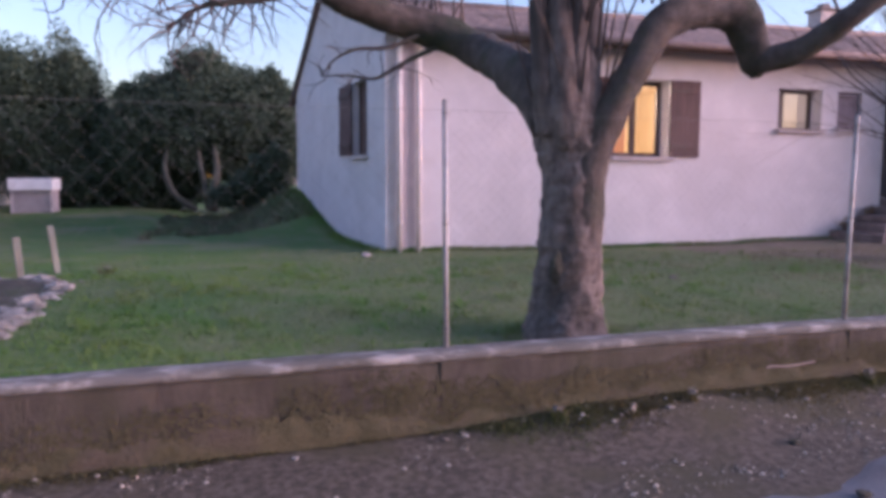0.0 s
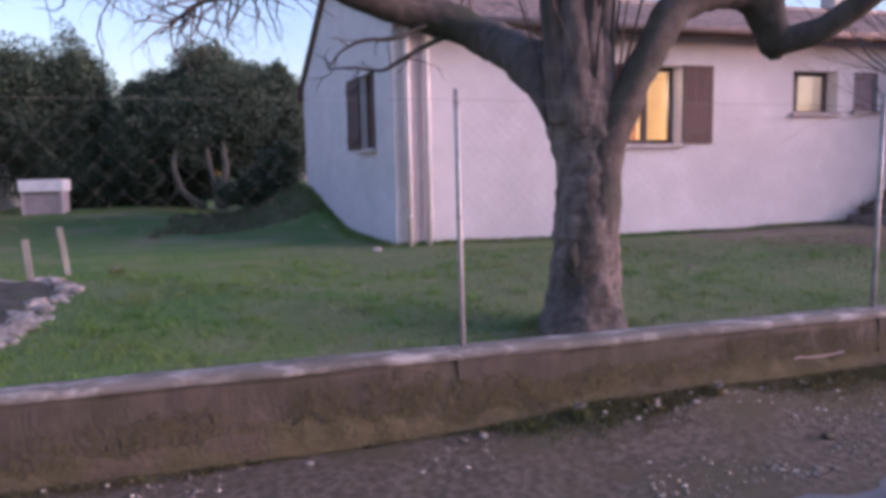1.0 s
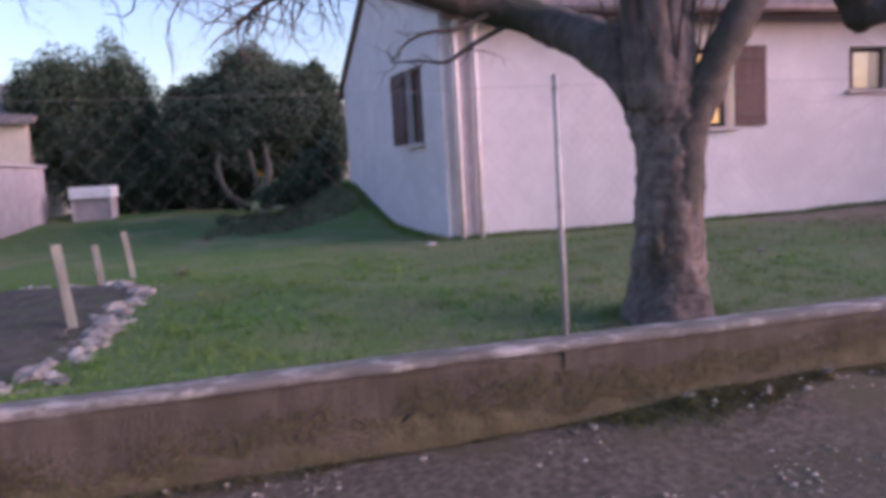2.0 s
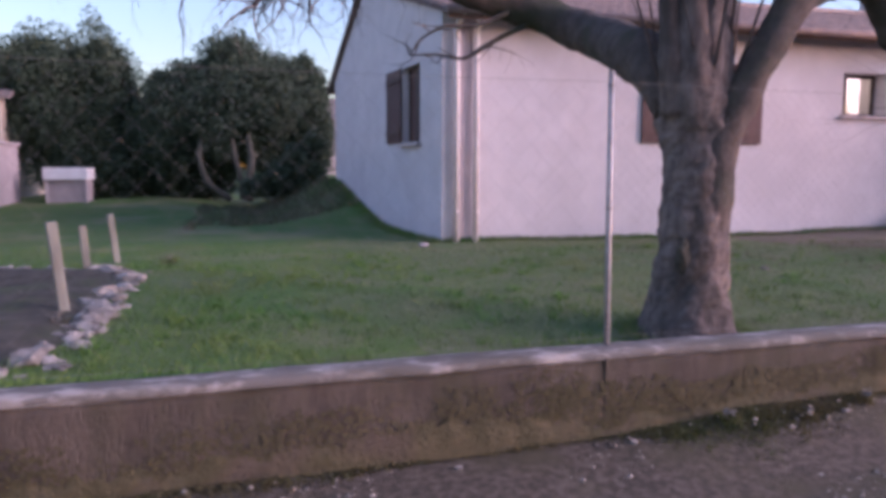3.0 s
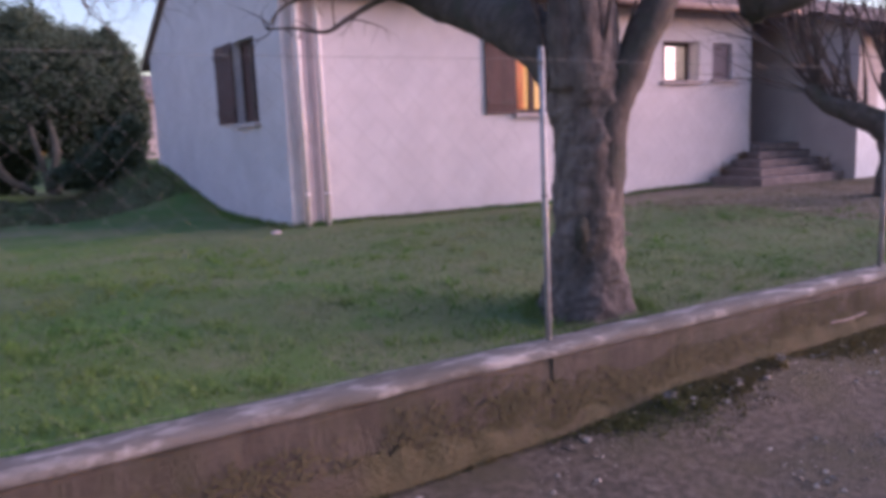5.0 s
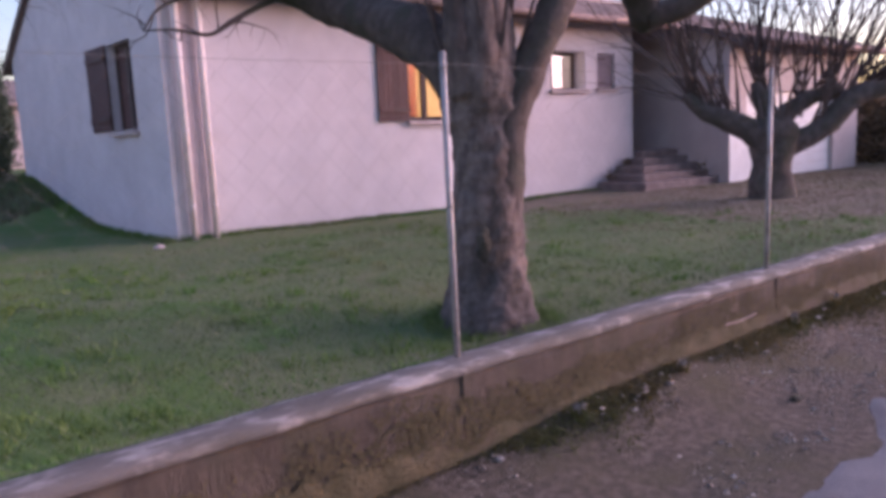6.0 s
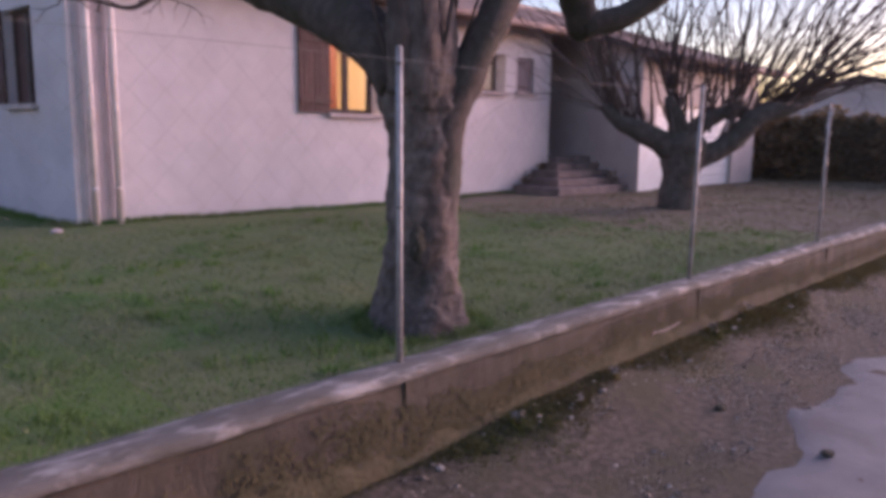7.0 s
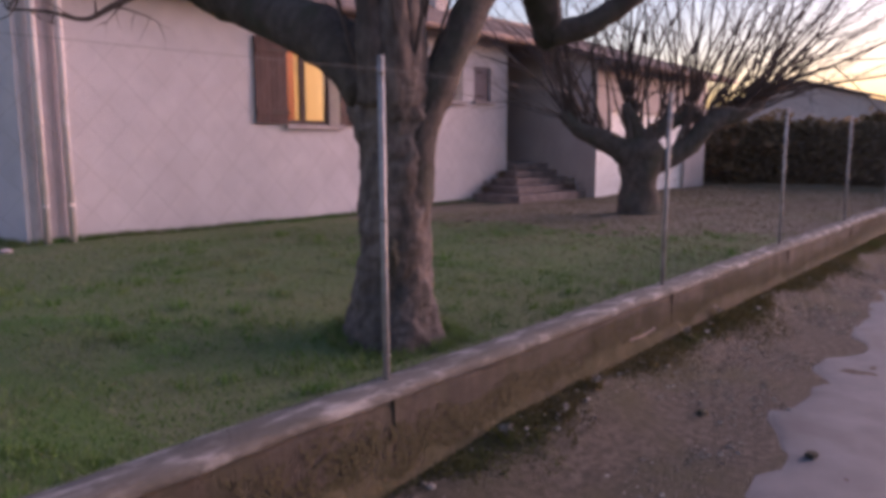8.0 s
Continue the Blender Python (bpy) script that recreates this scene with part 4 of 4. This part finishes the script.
evergreen(-0.6, 25, 0.6, [(-0.7, 25.2, 3.2, 2.6, 2.2, 1.9), (-0.75, 25.2, 4.5, 1.05, 1.2, 1.15), (1.25, 25.2, 3.7, 1.1, 1.1, 1.25), (-1.9, 25.2, 3.9, 0.9, 1.0, 0.8), (0.3, 25.2, 4.2, 0.9, 1.0, 0.8), (-2.6, 25.4, 2.6, 1.4, 1.5, 1.8), (0.9, 25.6, 2.0, 1.5, 1.2, 1.2), (1.45, 25.2, 4.5, 0.35, 0.4, 0.6), (1.75, 24.6, 2.4, 0.6, 0.6, 1.3), (-2.9, 25.2, 3.9, 0.5, 0.5, 0.5)], 30000, 61,
          "dense dark evergreen tree with a rounded crown and pale forked trunk",
          [[(-0.42, 22.7, 0.45, 0.15), (-0.40, 22.7, 1.1, 0.12), (-0.30, 22.9, 1.6, 0.10), (-0.4, 24, 2.6, 0.07)], [(-0.55, 22.7, 0.5, 0.10), (-0.62, 22.75, 1.1, 0.08), (-0.75, 23, 1.7, 0.07), (-0.9, 24, 2.6, 0.05)], [(-0.9, 22.8, 0.5, 0.10), (-1.5, 22.9, 0.95, 0.09), (-1.75, 23.1, 1.7, 0.07), (-1.7, 24, 2.4, 0.05)]])
evergreen(-5.4, 25.8, 0.5, [(-6.35, 25.6, 3.6, 1.55, 1.2, 2.0), (-4.7, 26, 3.5, 1.1, 1.2, 2.3), (-5.5, 26, 2.8, 1.9, 1.2, 2.1), (-5.0, 26, 1.6, 2.0, 1.2, 1.3), (-7.1, 25.8, 3.9, 0.9, 0.9, 1.2)], 28000, 62,
          "tall dark green evergreen with an uneven top", [[(-5.4, 25.8, 0.3, 0.2), (-5.4, 25.8, 2, 0.16), (-5.4, 25.8, 4, 0.08)]])
evergreen(-3.6, 26.5, 0.5, [(-3.4, 26.6, 1.9, 1.7, 1.2, 1.7), (-2.0, 26.2, 1.4, 1.5, 1.2, 1.2), (-4.6, 26.4, 1.6, 1.4, 1.0, 1.4)], 14000, 63, "dark green shrubs beneath the evergreens",
          [[(-3.4, 26.5, 0.3, 0.08), (-3.4, 26.5, 1.2, 0.06), (-3.3, 26.5, 2.0, 0.03)]], name="shrub")


evergreen(1.0, 21.2, 0.5, [(0.6, 21.5, 1.15, 0.6, 0.5, 0.5), (1.2, 21.3, 1.3, 0.45, 0.5, 0.75), (1.35, 21.2, 2.0, 0.28, 0.3, 0.4), (0.0, 21.7, 0.9, 0.6, 0.5, 0.35), (0.85, 21.4, 1.75, 0.3, 0.4, 0.35)], 2600, 64, "dark green shrub growing against the gable end",
          [[(0.9, 21.3, 0.3, 0.05), (0.85, 21.3, 1.0, 0.04), (0.8, 21.3, 1.6, 0.02)]], name="shrub")


def hedge():
    t = thing("hedge", (23.0, 7.0, 0.28), "tall dense brownish-green hedge along the far boundary", "hedge")
    rng = np.random.default_rng(71)
    blobs = [(23.2 + 0.3 * math.sin(k), 1.5 + 0.9 * k, 1.2 + 0.08 * math.sin(2.3 * k), 0.7, 0.9, 1.02) for k in range(13)]
    part("foliage", leaf_cloud(blobs, 42000, 0.13, rng), M_HEDGE, t, kind="stuff")
    bm = bmesh.new()
    box(bm, 23.15, 23.4, 1.0, 12.6, 0.2, 1.75, 0.05)
    part("dense_core", bm, M_HEDGE, t)


hedge()


# ---- neighbours ----
def gabled_house(name, label, x0, x1, y0, y1, wall_top, ridge_top, mat, along_x):
    h = thing(name, ((x0 + x1) / 2, (y0 + y1) / 2, 0.2), label, "house")
    e = 0.3
    if along_x:
        prof = [(y0, 0.0), (y1, 0.0), (y1, wall_top), ((y0 + y1) / 2, ridge_top - 0.12), (y0, wall_top)]
        ends = [[Vector((x, p, z)) for p, z in prof] for x in (x0, x1)]
        slope = [[Vector((x, p, z)) for p, z in ((y0 - e, wall_top - 0.08), ((y0 + y1) / 2, ridge_top), (y1 + e, wall_top - 0.08))] for x in (x0 - e, x1 + e)]
    bm = bmesh.new()
    a, c = [[bm.verts.new(v) for v in end] for end in ends]
    bm.faces.new(a[::-1])
    bm.faces.new(c)
    for k in range(5):
        bm.faces.new((a[k], a[(k + 1) % 5], c[(k + 1) % 5], c[k]))
    bmesh.ops.recalc_face_normals(bm, faces=bm.faces[:])
    part("wall_shell", bm, mat, h)
    for k in range(2):
        bm = bmesh.new()
        low = [bm.verts.new(v) for v in (slope[0][k], slope[0][k + 1], slope[1][k + 1], slope[1][k])]
        top = [bm.verts.new(v.co + Vector((0, 0, 0.1))) for v in low]
        bm.faces.new(low)
        bm.faces.new(top[::-1])
        for q in range(4):
            bm.faces.new((low[q], top[q], top[(q + 1) % 4], low[(q + 1) % 4]))
        bmesh.ops.recalc_face_normals(bm, faces=bm.faces[:])
        part("roof_slope", bm, M_TILE, h)
    return h


gabled_house("neighbour_house", "pale neighbouring house with a low tiled gable beyond the hedge", 33.0, 45.0, 5.8, 17.6, 2.5, 4.1, M_STUCCO_OLD, True)
gabled_house("neighbour_house", "cream neighbouring house with a tiled roof behind the boundary wall", -17.0, -7.15, 24.5, 34.0, 3.4, 5.0, M_CREAM, True)
gabled_house("neighbour_house", "pale neighbouring house half hidden behind the evergreens", 0.6, 10.0, 33.0, 40.0, 3.5, 4.6, M_STUCCO_OLD, True)
bw = thing("boundary_wall", (-6.3, 18.0, 0.3), "grey rendered boundary wall with a pale capped top", "wall", kind="structure")
part("wall_body", boxed(-6.75, -6.55, 9.0, 23.6, 0.0, 2.0, 0.01), M_BLOCK, bw)
part("capping", boxed(-6.83, -6.47, 8.95, 23.65, 2.0, 2.07, 0.02), M_SILL, bw)


def hutch():
    x, y, z = -5.24, 23.4, lawn_z(-5.24, 23.4)
    h = thing("hutch", (x, y, z), "small pale wooden hutch with a white sheet roof on the lawn", "hutch")
    part("body", boxed(x - 0.52, x + 0.52, y - 0.45, y + 0.45, z - 0.02, z + 0.62, 0.015), M_BLOCK, h)
    part("roof", boxed(x - 0.56, x + 0.56, y - 0.55, y + 0.55, z + 0.62, z + 0.95, 0.02), M_WHITE, h, "white sheet roof")
    for dx in (-0.49, 0.49):
        part("corner_post", boxed(x + dx - 0.035, x + dx + 0.035, y - 0.49, y - 0.43, z - 0.02, z + 0.62, 0.005), M_SILL, h)


hutch()


# ---- vegetable bed ----
BED = (-4.0, 7.0, 2.32, 2.55)


def bed_rim(a, w=1.0):
    """A rounded oblong; a is the turn from +x."""
    c, d = math.cos(a), math.sin(a)
    r = w / (abs(c) ** 5 + abs(d) ** 5) ** 0.2
    return BED[0] + BED[2] * r * c, BED[1] + BED[3] * r * d


def in_bed(x, y):
    return np.abs((x - BED[0]) / BED[2]) ** 5 + np.abs((y - BED[1]) / BED[3]) ** 5 < 1


def soil_bed():
    verts, faces = [], []
    n = 64
    for ring in (1.0, 0.9, 0.7, 0.4, 0.0):
        for k in range(n):
            x, y = bed_rim(2 * math.pi * k / n, ring)
            verts.append((x, y, lawn_z(x, y) + (0.0 if ring == 1.0 else 0.05 + 0.05 * noise.noise((x * 3, y * 3, 0)))))
    for r in range(4):
        for k in range(n):
            faces.append((r * n + k, r * n + (k + 1) % n, (r + 1) * n + (k + 1) % n, (r + 1) * n + k))
    me = raw_mesh("soil_bed", verts, faces)
    for p in me.polygons:
        p.use_smooth = True
    single("soil_bed", me, M_SOIL, "bare dark soil of a vegetable bed", "soil", kind="structure")


soil_bed()


def edging_stone(x, y, s, rng):
    bm = bmesh.new()
    bmesh.ops.create_icosphere(bm, subdivisions=2, radius=1.0)
    z = lawn_z(x, y)
    ax = Vector((s * rng.uniform(0.9, 1.6), s * rng.uniform(0.7, 1.1), s * rng.uniform(0.35, 0.55)))
    turn = Matrix.Rotation(rng.uniform(0, 6), 3, "Z")
    for v in bm.verts:
        k = 1 + 0.75 * noise.noise(v.co * 1.5 + Vector((x * 7, y * 7, 0)))
        v.co = turn @ Vector((v.co.x * ax.x, v.co.y * ax.y, v.co.z * ax.z)) * k + Vector((x, y, z + ax.z * 0.35))
    single("edging_stone", bm, M_STONE, "pale rough stone edging the soil bed", "stone", "stones round the bed")


_r = random.Random(4)
for k in range(62):
    px, py = bed_rim(radians(-62 + 130 * (k + _r.uniform(-0.3, 0.3)) / 61), 1.0 + _r.uniform(-0.06, 0.03))
    edging_stone(px, py, _r.uniform(0.04, 0.105), _r)

for k in range(40):
    px, py = bed_rim(radians(_r.uniform(-60, 45)), _r.uniform(0.97, 1.09))
    edging_stone(px, py, _r.uniform(0.025, 0.055), _r)


def stake(x, y, h, lean):
    z = lawn_z(x, y)
    bm = bmesh.new()
    box(bm, -0.037, 0.037, -0.03, 0.03, -0.1, h, 0.01)
    bmesh.ops.transform(bm, matrix=pose(x, y, z, 0, lean, 20), verts=bm.verts)
    single("garden_stake", bm, M_STAKE, "weathered wooden stake standing in the bed", "stake", "stakes in the bed")


stake(-2.12, 10.5, 0.62, -6)
stake(-2.21, 9.15, 0.50, -4)
stake(-1.90, 6.6, 0.70, -5)


# ---- grass, weeds, gravel ----
def blades(places, h0, h1, w, rng, lean=0.5):
    n = len(places)
    a = rng.uniform(0, 2 * np.pi, n)
    side = np.stack([np.cos(a), np.sin(a), 0 * a], 1) * (w * rng.uniform(0.6, 1.3, n))[:, None]
    h = rng.uniform(h0, h1, n)
    tip = places + np.stack([rng.normal(0, lean, n) * h, rng.normal(0, lean, n) * h, h], 1)
    return np.stack([places - side, places + side, tip], 1)


def lawn_grass():
    rng = np.random.default_rng(81)
    n = 150000
    u = rng.uniform(0, 1, n)
    y = 4.05 + 9.0 * u ** 1.5
    x = rng.uniform(-1, 1, n) * (4.0 + 0.75 * y) + 3.0
    y = y + WS * x
    fade = np.array([noise.noise((a * 0.6, b * 0.8, 29)) for a, b in zip(x, y)]) * 2.5 + rng.uniform(4.0, 10.0, n)
    keep = (x < fade) & ~((x > 2.3) & (y > 12.25)) & ~in_bed(x, y) & ~((x > 12.2) & (y > 10.9))
    x, y = x[keep], y[keep]
    z = np.array([lawn_z(a, b) for a, b in zip(x, y)]) - 0.005
    # blades of the drier lawn, with lens haze mixed into their paleness
    pale = np.clip((x + 1.3 + 1.6 * np.array([noise.noise((a * 0.5, b * 0.6, 47)) for a, b in zip(x, y)])) / 3.0, 0, 1) > rng.uniform(0.2, 1.5, len(x))
    p = np.stack([x, y, z], 1)
    me = quads_mesh("lawn_grass", blades(p[~pale], 0.014, 0.036, 0.006, rng, 0.9))
    single("lawn_grass", me, M_GRASS, "short green lawn grass with yellowish patches", "grass", kind="stuff")
    me = quads_mesh("dry_lawn_grass", blades(p[pale], 0.014, 0.032, 0.006, rng, 0.9))
    single("dry_lawn_grass", me, M_PALEGRASS, "short grass of the drier lawn round the tree, paled further for flare haze", "grass", kind="stuff")
    # taller tufts
    places = []
    for k in range(1500):
        cx, cy = rng.uniform(-4, 10), 4.1 + 6.5 * rng.uniform(0, 1) ** 1.4
        cy += WS * cx
        if cx > 4 + 5 * rng.random() or in_bed(cx, cy) or noise.noise((cx * 0.8, cy * 0.8, 11)) < -0.1:
            continue
        m = int(rng.integers(10, 26))
        px, py = cx + rng.normal(0, 0.045, m), cy + rng.normal(0, 0.045, m)
        places.append(np.stack([px, py, np.array([lawn_z(a, b) for a, b in zip(px, py)])], 1))
    for k in range(700):
        cx = rng.uniform(-6, 0.6)
        m = 16
        px, py = cx + rng.normal(0, 0.05, m), 4.0 + WS * cx + np.abs(rng.normal(0, 0.035, m))
        places.append(np.stack([px, py, 0.05 * np.clip(0.6 - px, 0, 1) + np.array([lawn_z(a, b) for a, b in zip(px, py)]) + rng.uniform(0.03, 0.12, m)], 1))
    for k in range(260):
        cx = rng.uniform(-4, 10)
        m = 12
        px, py = cx + rng.normal(0, 0.05, m), 4.02 + WS * cx + np.abs(rng.normal(0, 0.05, m))
        places.append(np.stack([px, py, np.array([lawn_z(a, b) for a, b in zip(px, py)])], 1))
    for k in range(120):
        w = rng.uniform(0, 6.28)
        m = 14
        px, py = 2.57 + 0.42 * math.cos(w) + rng.normal(0, 0.05, m), 5.36 + 0.42 * math.sin(w) + rng.normal(0, 0.05, m)
        places.append(np.stack([px, py, np.array([lawn_z(a, b) for a, b in zip(px, py)])], 1))
    me = quads_mesh("grass_tufts", blades(np.concatenate(places), 0.035, 0.085, 0.005, rng, 0.6))
    single("grass_tufts", me, M_GRASS, "uneven taller grass tufts in the lawn", "grass", kind="stuff")
    n = 16000
    x = rng.uniform(-1.7, 2.3, n)
    y = 23.4 - 7.2 * rng.uniform(0, 1, n) ** 1.1 + 0.5 * x
    keep = (x < HX0 - GK * (y - HY) - 0.06) & (np.array([noise.noise((a * 1.3, b * 1.3, 17)) for a, b in zip(x, y)]) > -0.05 - 0.5 * (x > -0.9))
    x, y = x[keep], y[keep]
    z = np.array([lawn_z(a, b) for a, b in zip(x, y)]) - 0.01
    me = quads_mesh("undergrowth", blades(np.stack([x, y, z], 1), 0.03, 0.15, 0.012, rng, 0.8))
    single("undergrowth", me, M_UNDER, "dark rank weeds on the earth bank under the evergreens", "weeds", kind="stuff")
    n = 60000
    x = 4.0 + 19.0 * rng.uniform(0, 1, n) ** 0.6
    y = rng.uniform(4.1, 10.6, n) + 0.02 * x
    keep = (x - 4.0) / 5.0 + 1.4 * np.array([noise.noise((a * 0.5, b * 0.7, 23)) for a, b in zip(x, y)]) > 0.35
    x, y = x[keep], y[keep]
    z = np.array([lawn_z(a, b) for a, b in zip(x, y)]) - 0.005
    me = quads_mesh("far_grass", blades(np.stack([x, y, z], 1), 0.012, 0.032, 0.012, rng, 1.0))
    single("far_grass", me, M_DRYGRASS, "thin worn brownish grass towards the garage", "grass", kind="stuff")
    # longer grass at the house foot and the bank
    n = 9000
    x = rng.uniform(2.3, 12.0, n)
    y = HY - np.abs(rng.normal(0, 0.06, n)) - 0.01
    k = n // 3
    y[:k] = rng.uniform(12.3, 20.0, k)
    x[:k] = HX0 - GK * (y[:k] - HY) - 0.02 - np.abs(rng.normal(0, 0.15, k))
    z = np.array([lawn_z(a, b) for a, b in zip(x, y)]) - 0.01
    me = quads_mesh("edge_grass", blades(np.stack([x, y, z], 1), 0.03, 0.12, 0.007, rng, 0.6))
    single("edge_grass", me, M_GRASS, "longer grass along the foot of the house", "grass", kind="stuff")


lawn_grass()


def verge_plants():
    rng = np.random.default_rng(91)
    n = 130000
    x = rng.uniform(-6, 12, n)
    d = np.abs(rng.normal(0, 0.34, n)) + 0.005
    patch = np.array([noise.noise((a * 0.9, 2.0, 0)) for a in x])
    keep = d * rng.uniform(0.8, 2.2, n) < 0.04 + 0.55 * np.clip(patch + 0.05 + 0.42 * np.clip(x - 1.3, 0, 1), 0, 1)
    x, d = x[keep], d[keep]
    y = 3.92 + WS * x - 0.11 - d
    z = np.array([road_z(a, b) for a, b in zip(x, y)]) - 0.005
    me = quads_mesh("verge_grass", blades(np.stack([x, y, z], 1), 0.008, 0.028, 0.0060, rng, 1.1))
    single("verge_grass", me, M_FOOTGRASS, "ragged grass and moss at the wall's foot", "grass", kind="stuff")
    quads = []
    n = 11000
    x = rng.uniform(-4, 11, n)
    y = 3.78 + WS * x - rng.uniform(0, 1, n) ** 0.8 * 1.7
    thick = (np.array([noise.noise((a * 1.1, b * 1.6, 6)) for a, b in zip(x, y)]) > -0.05) & ((y > 2.72 + 0.085 * x) | (x < 1.6))
    x, y = x[thick], y[thick]
    for a, b in zip(x, y):
        s = 0.004 + 0.016 * rng.uniform(0, 1) ** 3.0
        c = np.array((a, b, road_z(a, b) + s * 0.3))
        o = [np.array(q) * s * rng.uniform(0.6, 1.3) for q in ((1, 0, 0), (0, 1, 0), (-1, 0, 0), (0, -1, 0))]
        top = np.array((0, 0, s * 0.7))
        for i in range(4):
            quads.append((c + o[i], c + o[(i + 1) % 4], c + top))
    single("gravel", quads_mesh("gravel", np.array(quads)), M_PEBBLE, "scattered small pale pebbles on the verge", "gravel", kind="stuff")


verge_plants()


# ---- small things ----
def dry_shrub(x, y, z, height, n, seed, label):
    t = thing("dry_shrub", (x, y, z), label, "shrub", "shrubs by the steps")
    rng = np.random.default_rng(seed)
    starts = [((x + rng.normal(0, 0.06), y + rng.normal(0, 0.06), z - 0.02), (rng.normal(0, 0.5), rng.normal(0, 0.5), 1), height * rng.uniform(0.6, 1.1), 0.006, 2, 0.0, 0.0) for _ in range(n)]
    twigs("stem_spray", starts, seed, t, M_TWIG)
    part("withered_leaves", leaf_cloud([(x, y, z + height * 0.4, height * 0.5, height * 0.4, height * 0.4)], 26, 0.02, rng), M_HEDGE, t, kind="stuff")


dry_shrub(11.9, 12.05, lawn_z(11.9, 12.05), 0.5, 14, 201, "low dry shrub against the wall beside the steps")
dry_shrub(12.1, 12.15, 0.46, 0.35, 12, 202, "low dry shrub growing on the side of the steps")
dry_shrub(12.55, 12.15, 0.66, 0.35, 12, 203, "low dry shrub growing on the side of the steps")
dry_shrub(13.95, 11.15, 0.46, 0.4, 12, 204, "low dry shrub growing on the side of the steps")


def loose_stone(x, y, z, s, mat, label, rng):
    bm = bmesh.new()
    bmesh.ops.create_icosphere(bm, subdivisions=2, radius=s)
    for v in bm.verts:
        v.co *= 1 + 0.4 * noise.noise(v.co / s * 1.2 + Vector((x, y, 0)) * 5)
        v.co = Vector((v.co.x * 1.3 + x, v.co.y + y, v.co.z * 0.6 + z + s * 0.3))
    single("loose_stone", bm, mat, label, "stone", "loose stones")


_r = random.Random(9)
loose_stone(2.115, 11.78, lawn_z(2.115, 11.78), 0.06, M_SILL, "small pale stone in the grass near the house", _r)
for x, y, s in ((2.68, 3.80, 0.022), (2.45, 3.74, 0.026), (3.38, 2.97, 0.016), (4.05, 3.86, 0.03), (4.3, 3.84, 0.026), (4.5, 3.9, 0.022), (3.4, 3.72, 0.02), (1.2, 3.74, 0.024), (0.3, 3.70, 0.02), (1.9, 3.3, 0.014), (5.4, 3.85, 0.03)):
    loose_stone(x, y, road_z(x, y), s * 0.75, M_STONE, "small pale stone on the gravel verge", _r)
loose_stone(2.78, 2.68, 0.008, 0.03, M_SOIL, "small dark clod lying on the asphalt", _r)
loose_stone(2.95, 3.3, road_z(2.95, 3.3), 0.028, M_SOIL, "small dark clod lying on the verge", _r)


def chipped_ledge():
    """A broken lip of plaster that stands out of the wall's face."""
    bm = bmesh.new()
    box(bm, 3.26, 3.65, -0.119, -0.09, 0.258, 0.270, 0.004)
    bmesh.ops.subdivide_edges(bm, edges=[e for e in bm.edges if e.calc_length() > 0.2], cuts=9)
    for v in bm.verts:
        v.co.z += 0.02 * (v.co.x - 3.45) + 0.010 * noise.noise((v.co.x * 9, 0.5, 0))
        v.co.y += wall_y(v.co.x) + 0.008 * noise.noise((v.co.x * 14, 2.5, 0))
    part("plaster_lip", bm, M_STEP, bpy.data.objects["garden_wall"], "pale broken lip of plaster")


def pale_weed(x, y, z, s, seed, label):
    t = thing("weed", (x, y, z), label, "weed", "pale weeds")
    rng = np.random.default_rng(seed)
    p = np.stack([x + rng.normal(0, s * 0.4, 40), y + rng.normal(0, s * 0.4, 40), np.full(40, z - 0.01)], 1)
    part("stem_spray", quads_mesh("stem_spray", blades(p, s * 0.6, s * 1.3, 0.006, rng, 0.6)), M_FOOTGRASS, t, kind="stuff")
    part("seed_spray", leaf_cloud([(x, y, z + s * 0.8, s * 0.6, s * 0.5, s * 0.4)], 22, 0.009, rng), M_STONE, t, "pale dry seed spray", kind="stuff")


chipped_ledge()
for x, y, s in ((-1.47, 10.0, 0.12), (-1.85, 6.15, 0.10)):
    pale_weed(x, y, lawn_z(x, y), s, int(y * 10), "pale withered weed by the edging stones")
for x, y, s in ((4.70, 3.93, 0.09), (4.02, 3.86, 0.07), (2.64, 3.80, 0.06), (2.2, 3.72, 0.06), (1.75, 3.76, 0.07)):
    pale_weed(x, y, road_z(x, y), s, int(x * 100), "small pale weed at the foot of the wall")
loose_stone(4.95, 7.5, lawn_z(4.95, 7.5) - 0.01, 0.045, M_STONE, "flat pale stone lying in the lawn", _r)
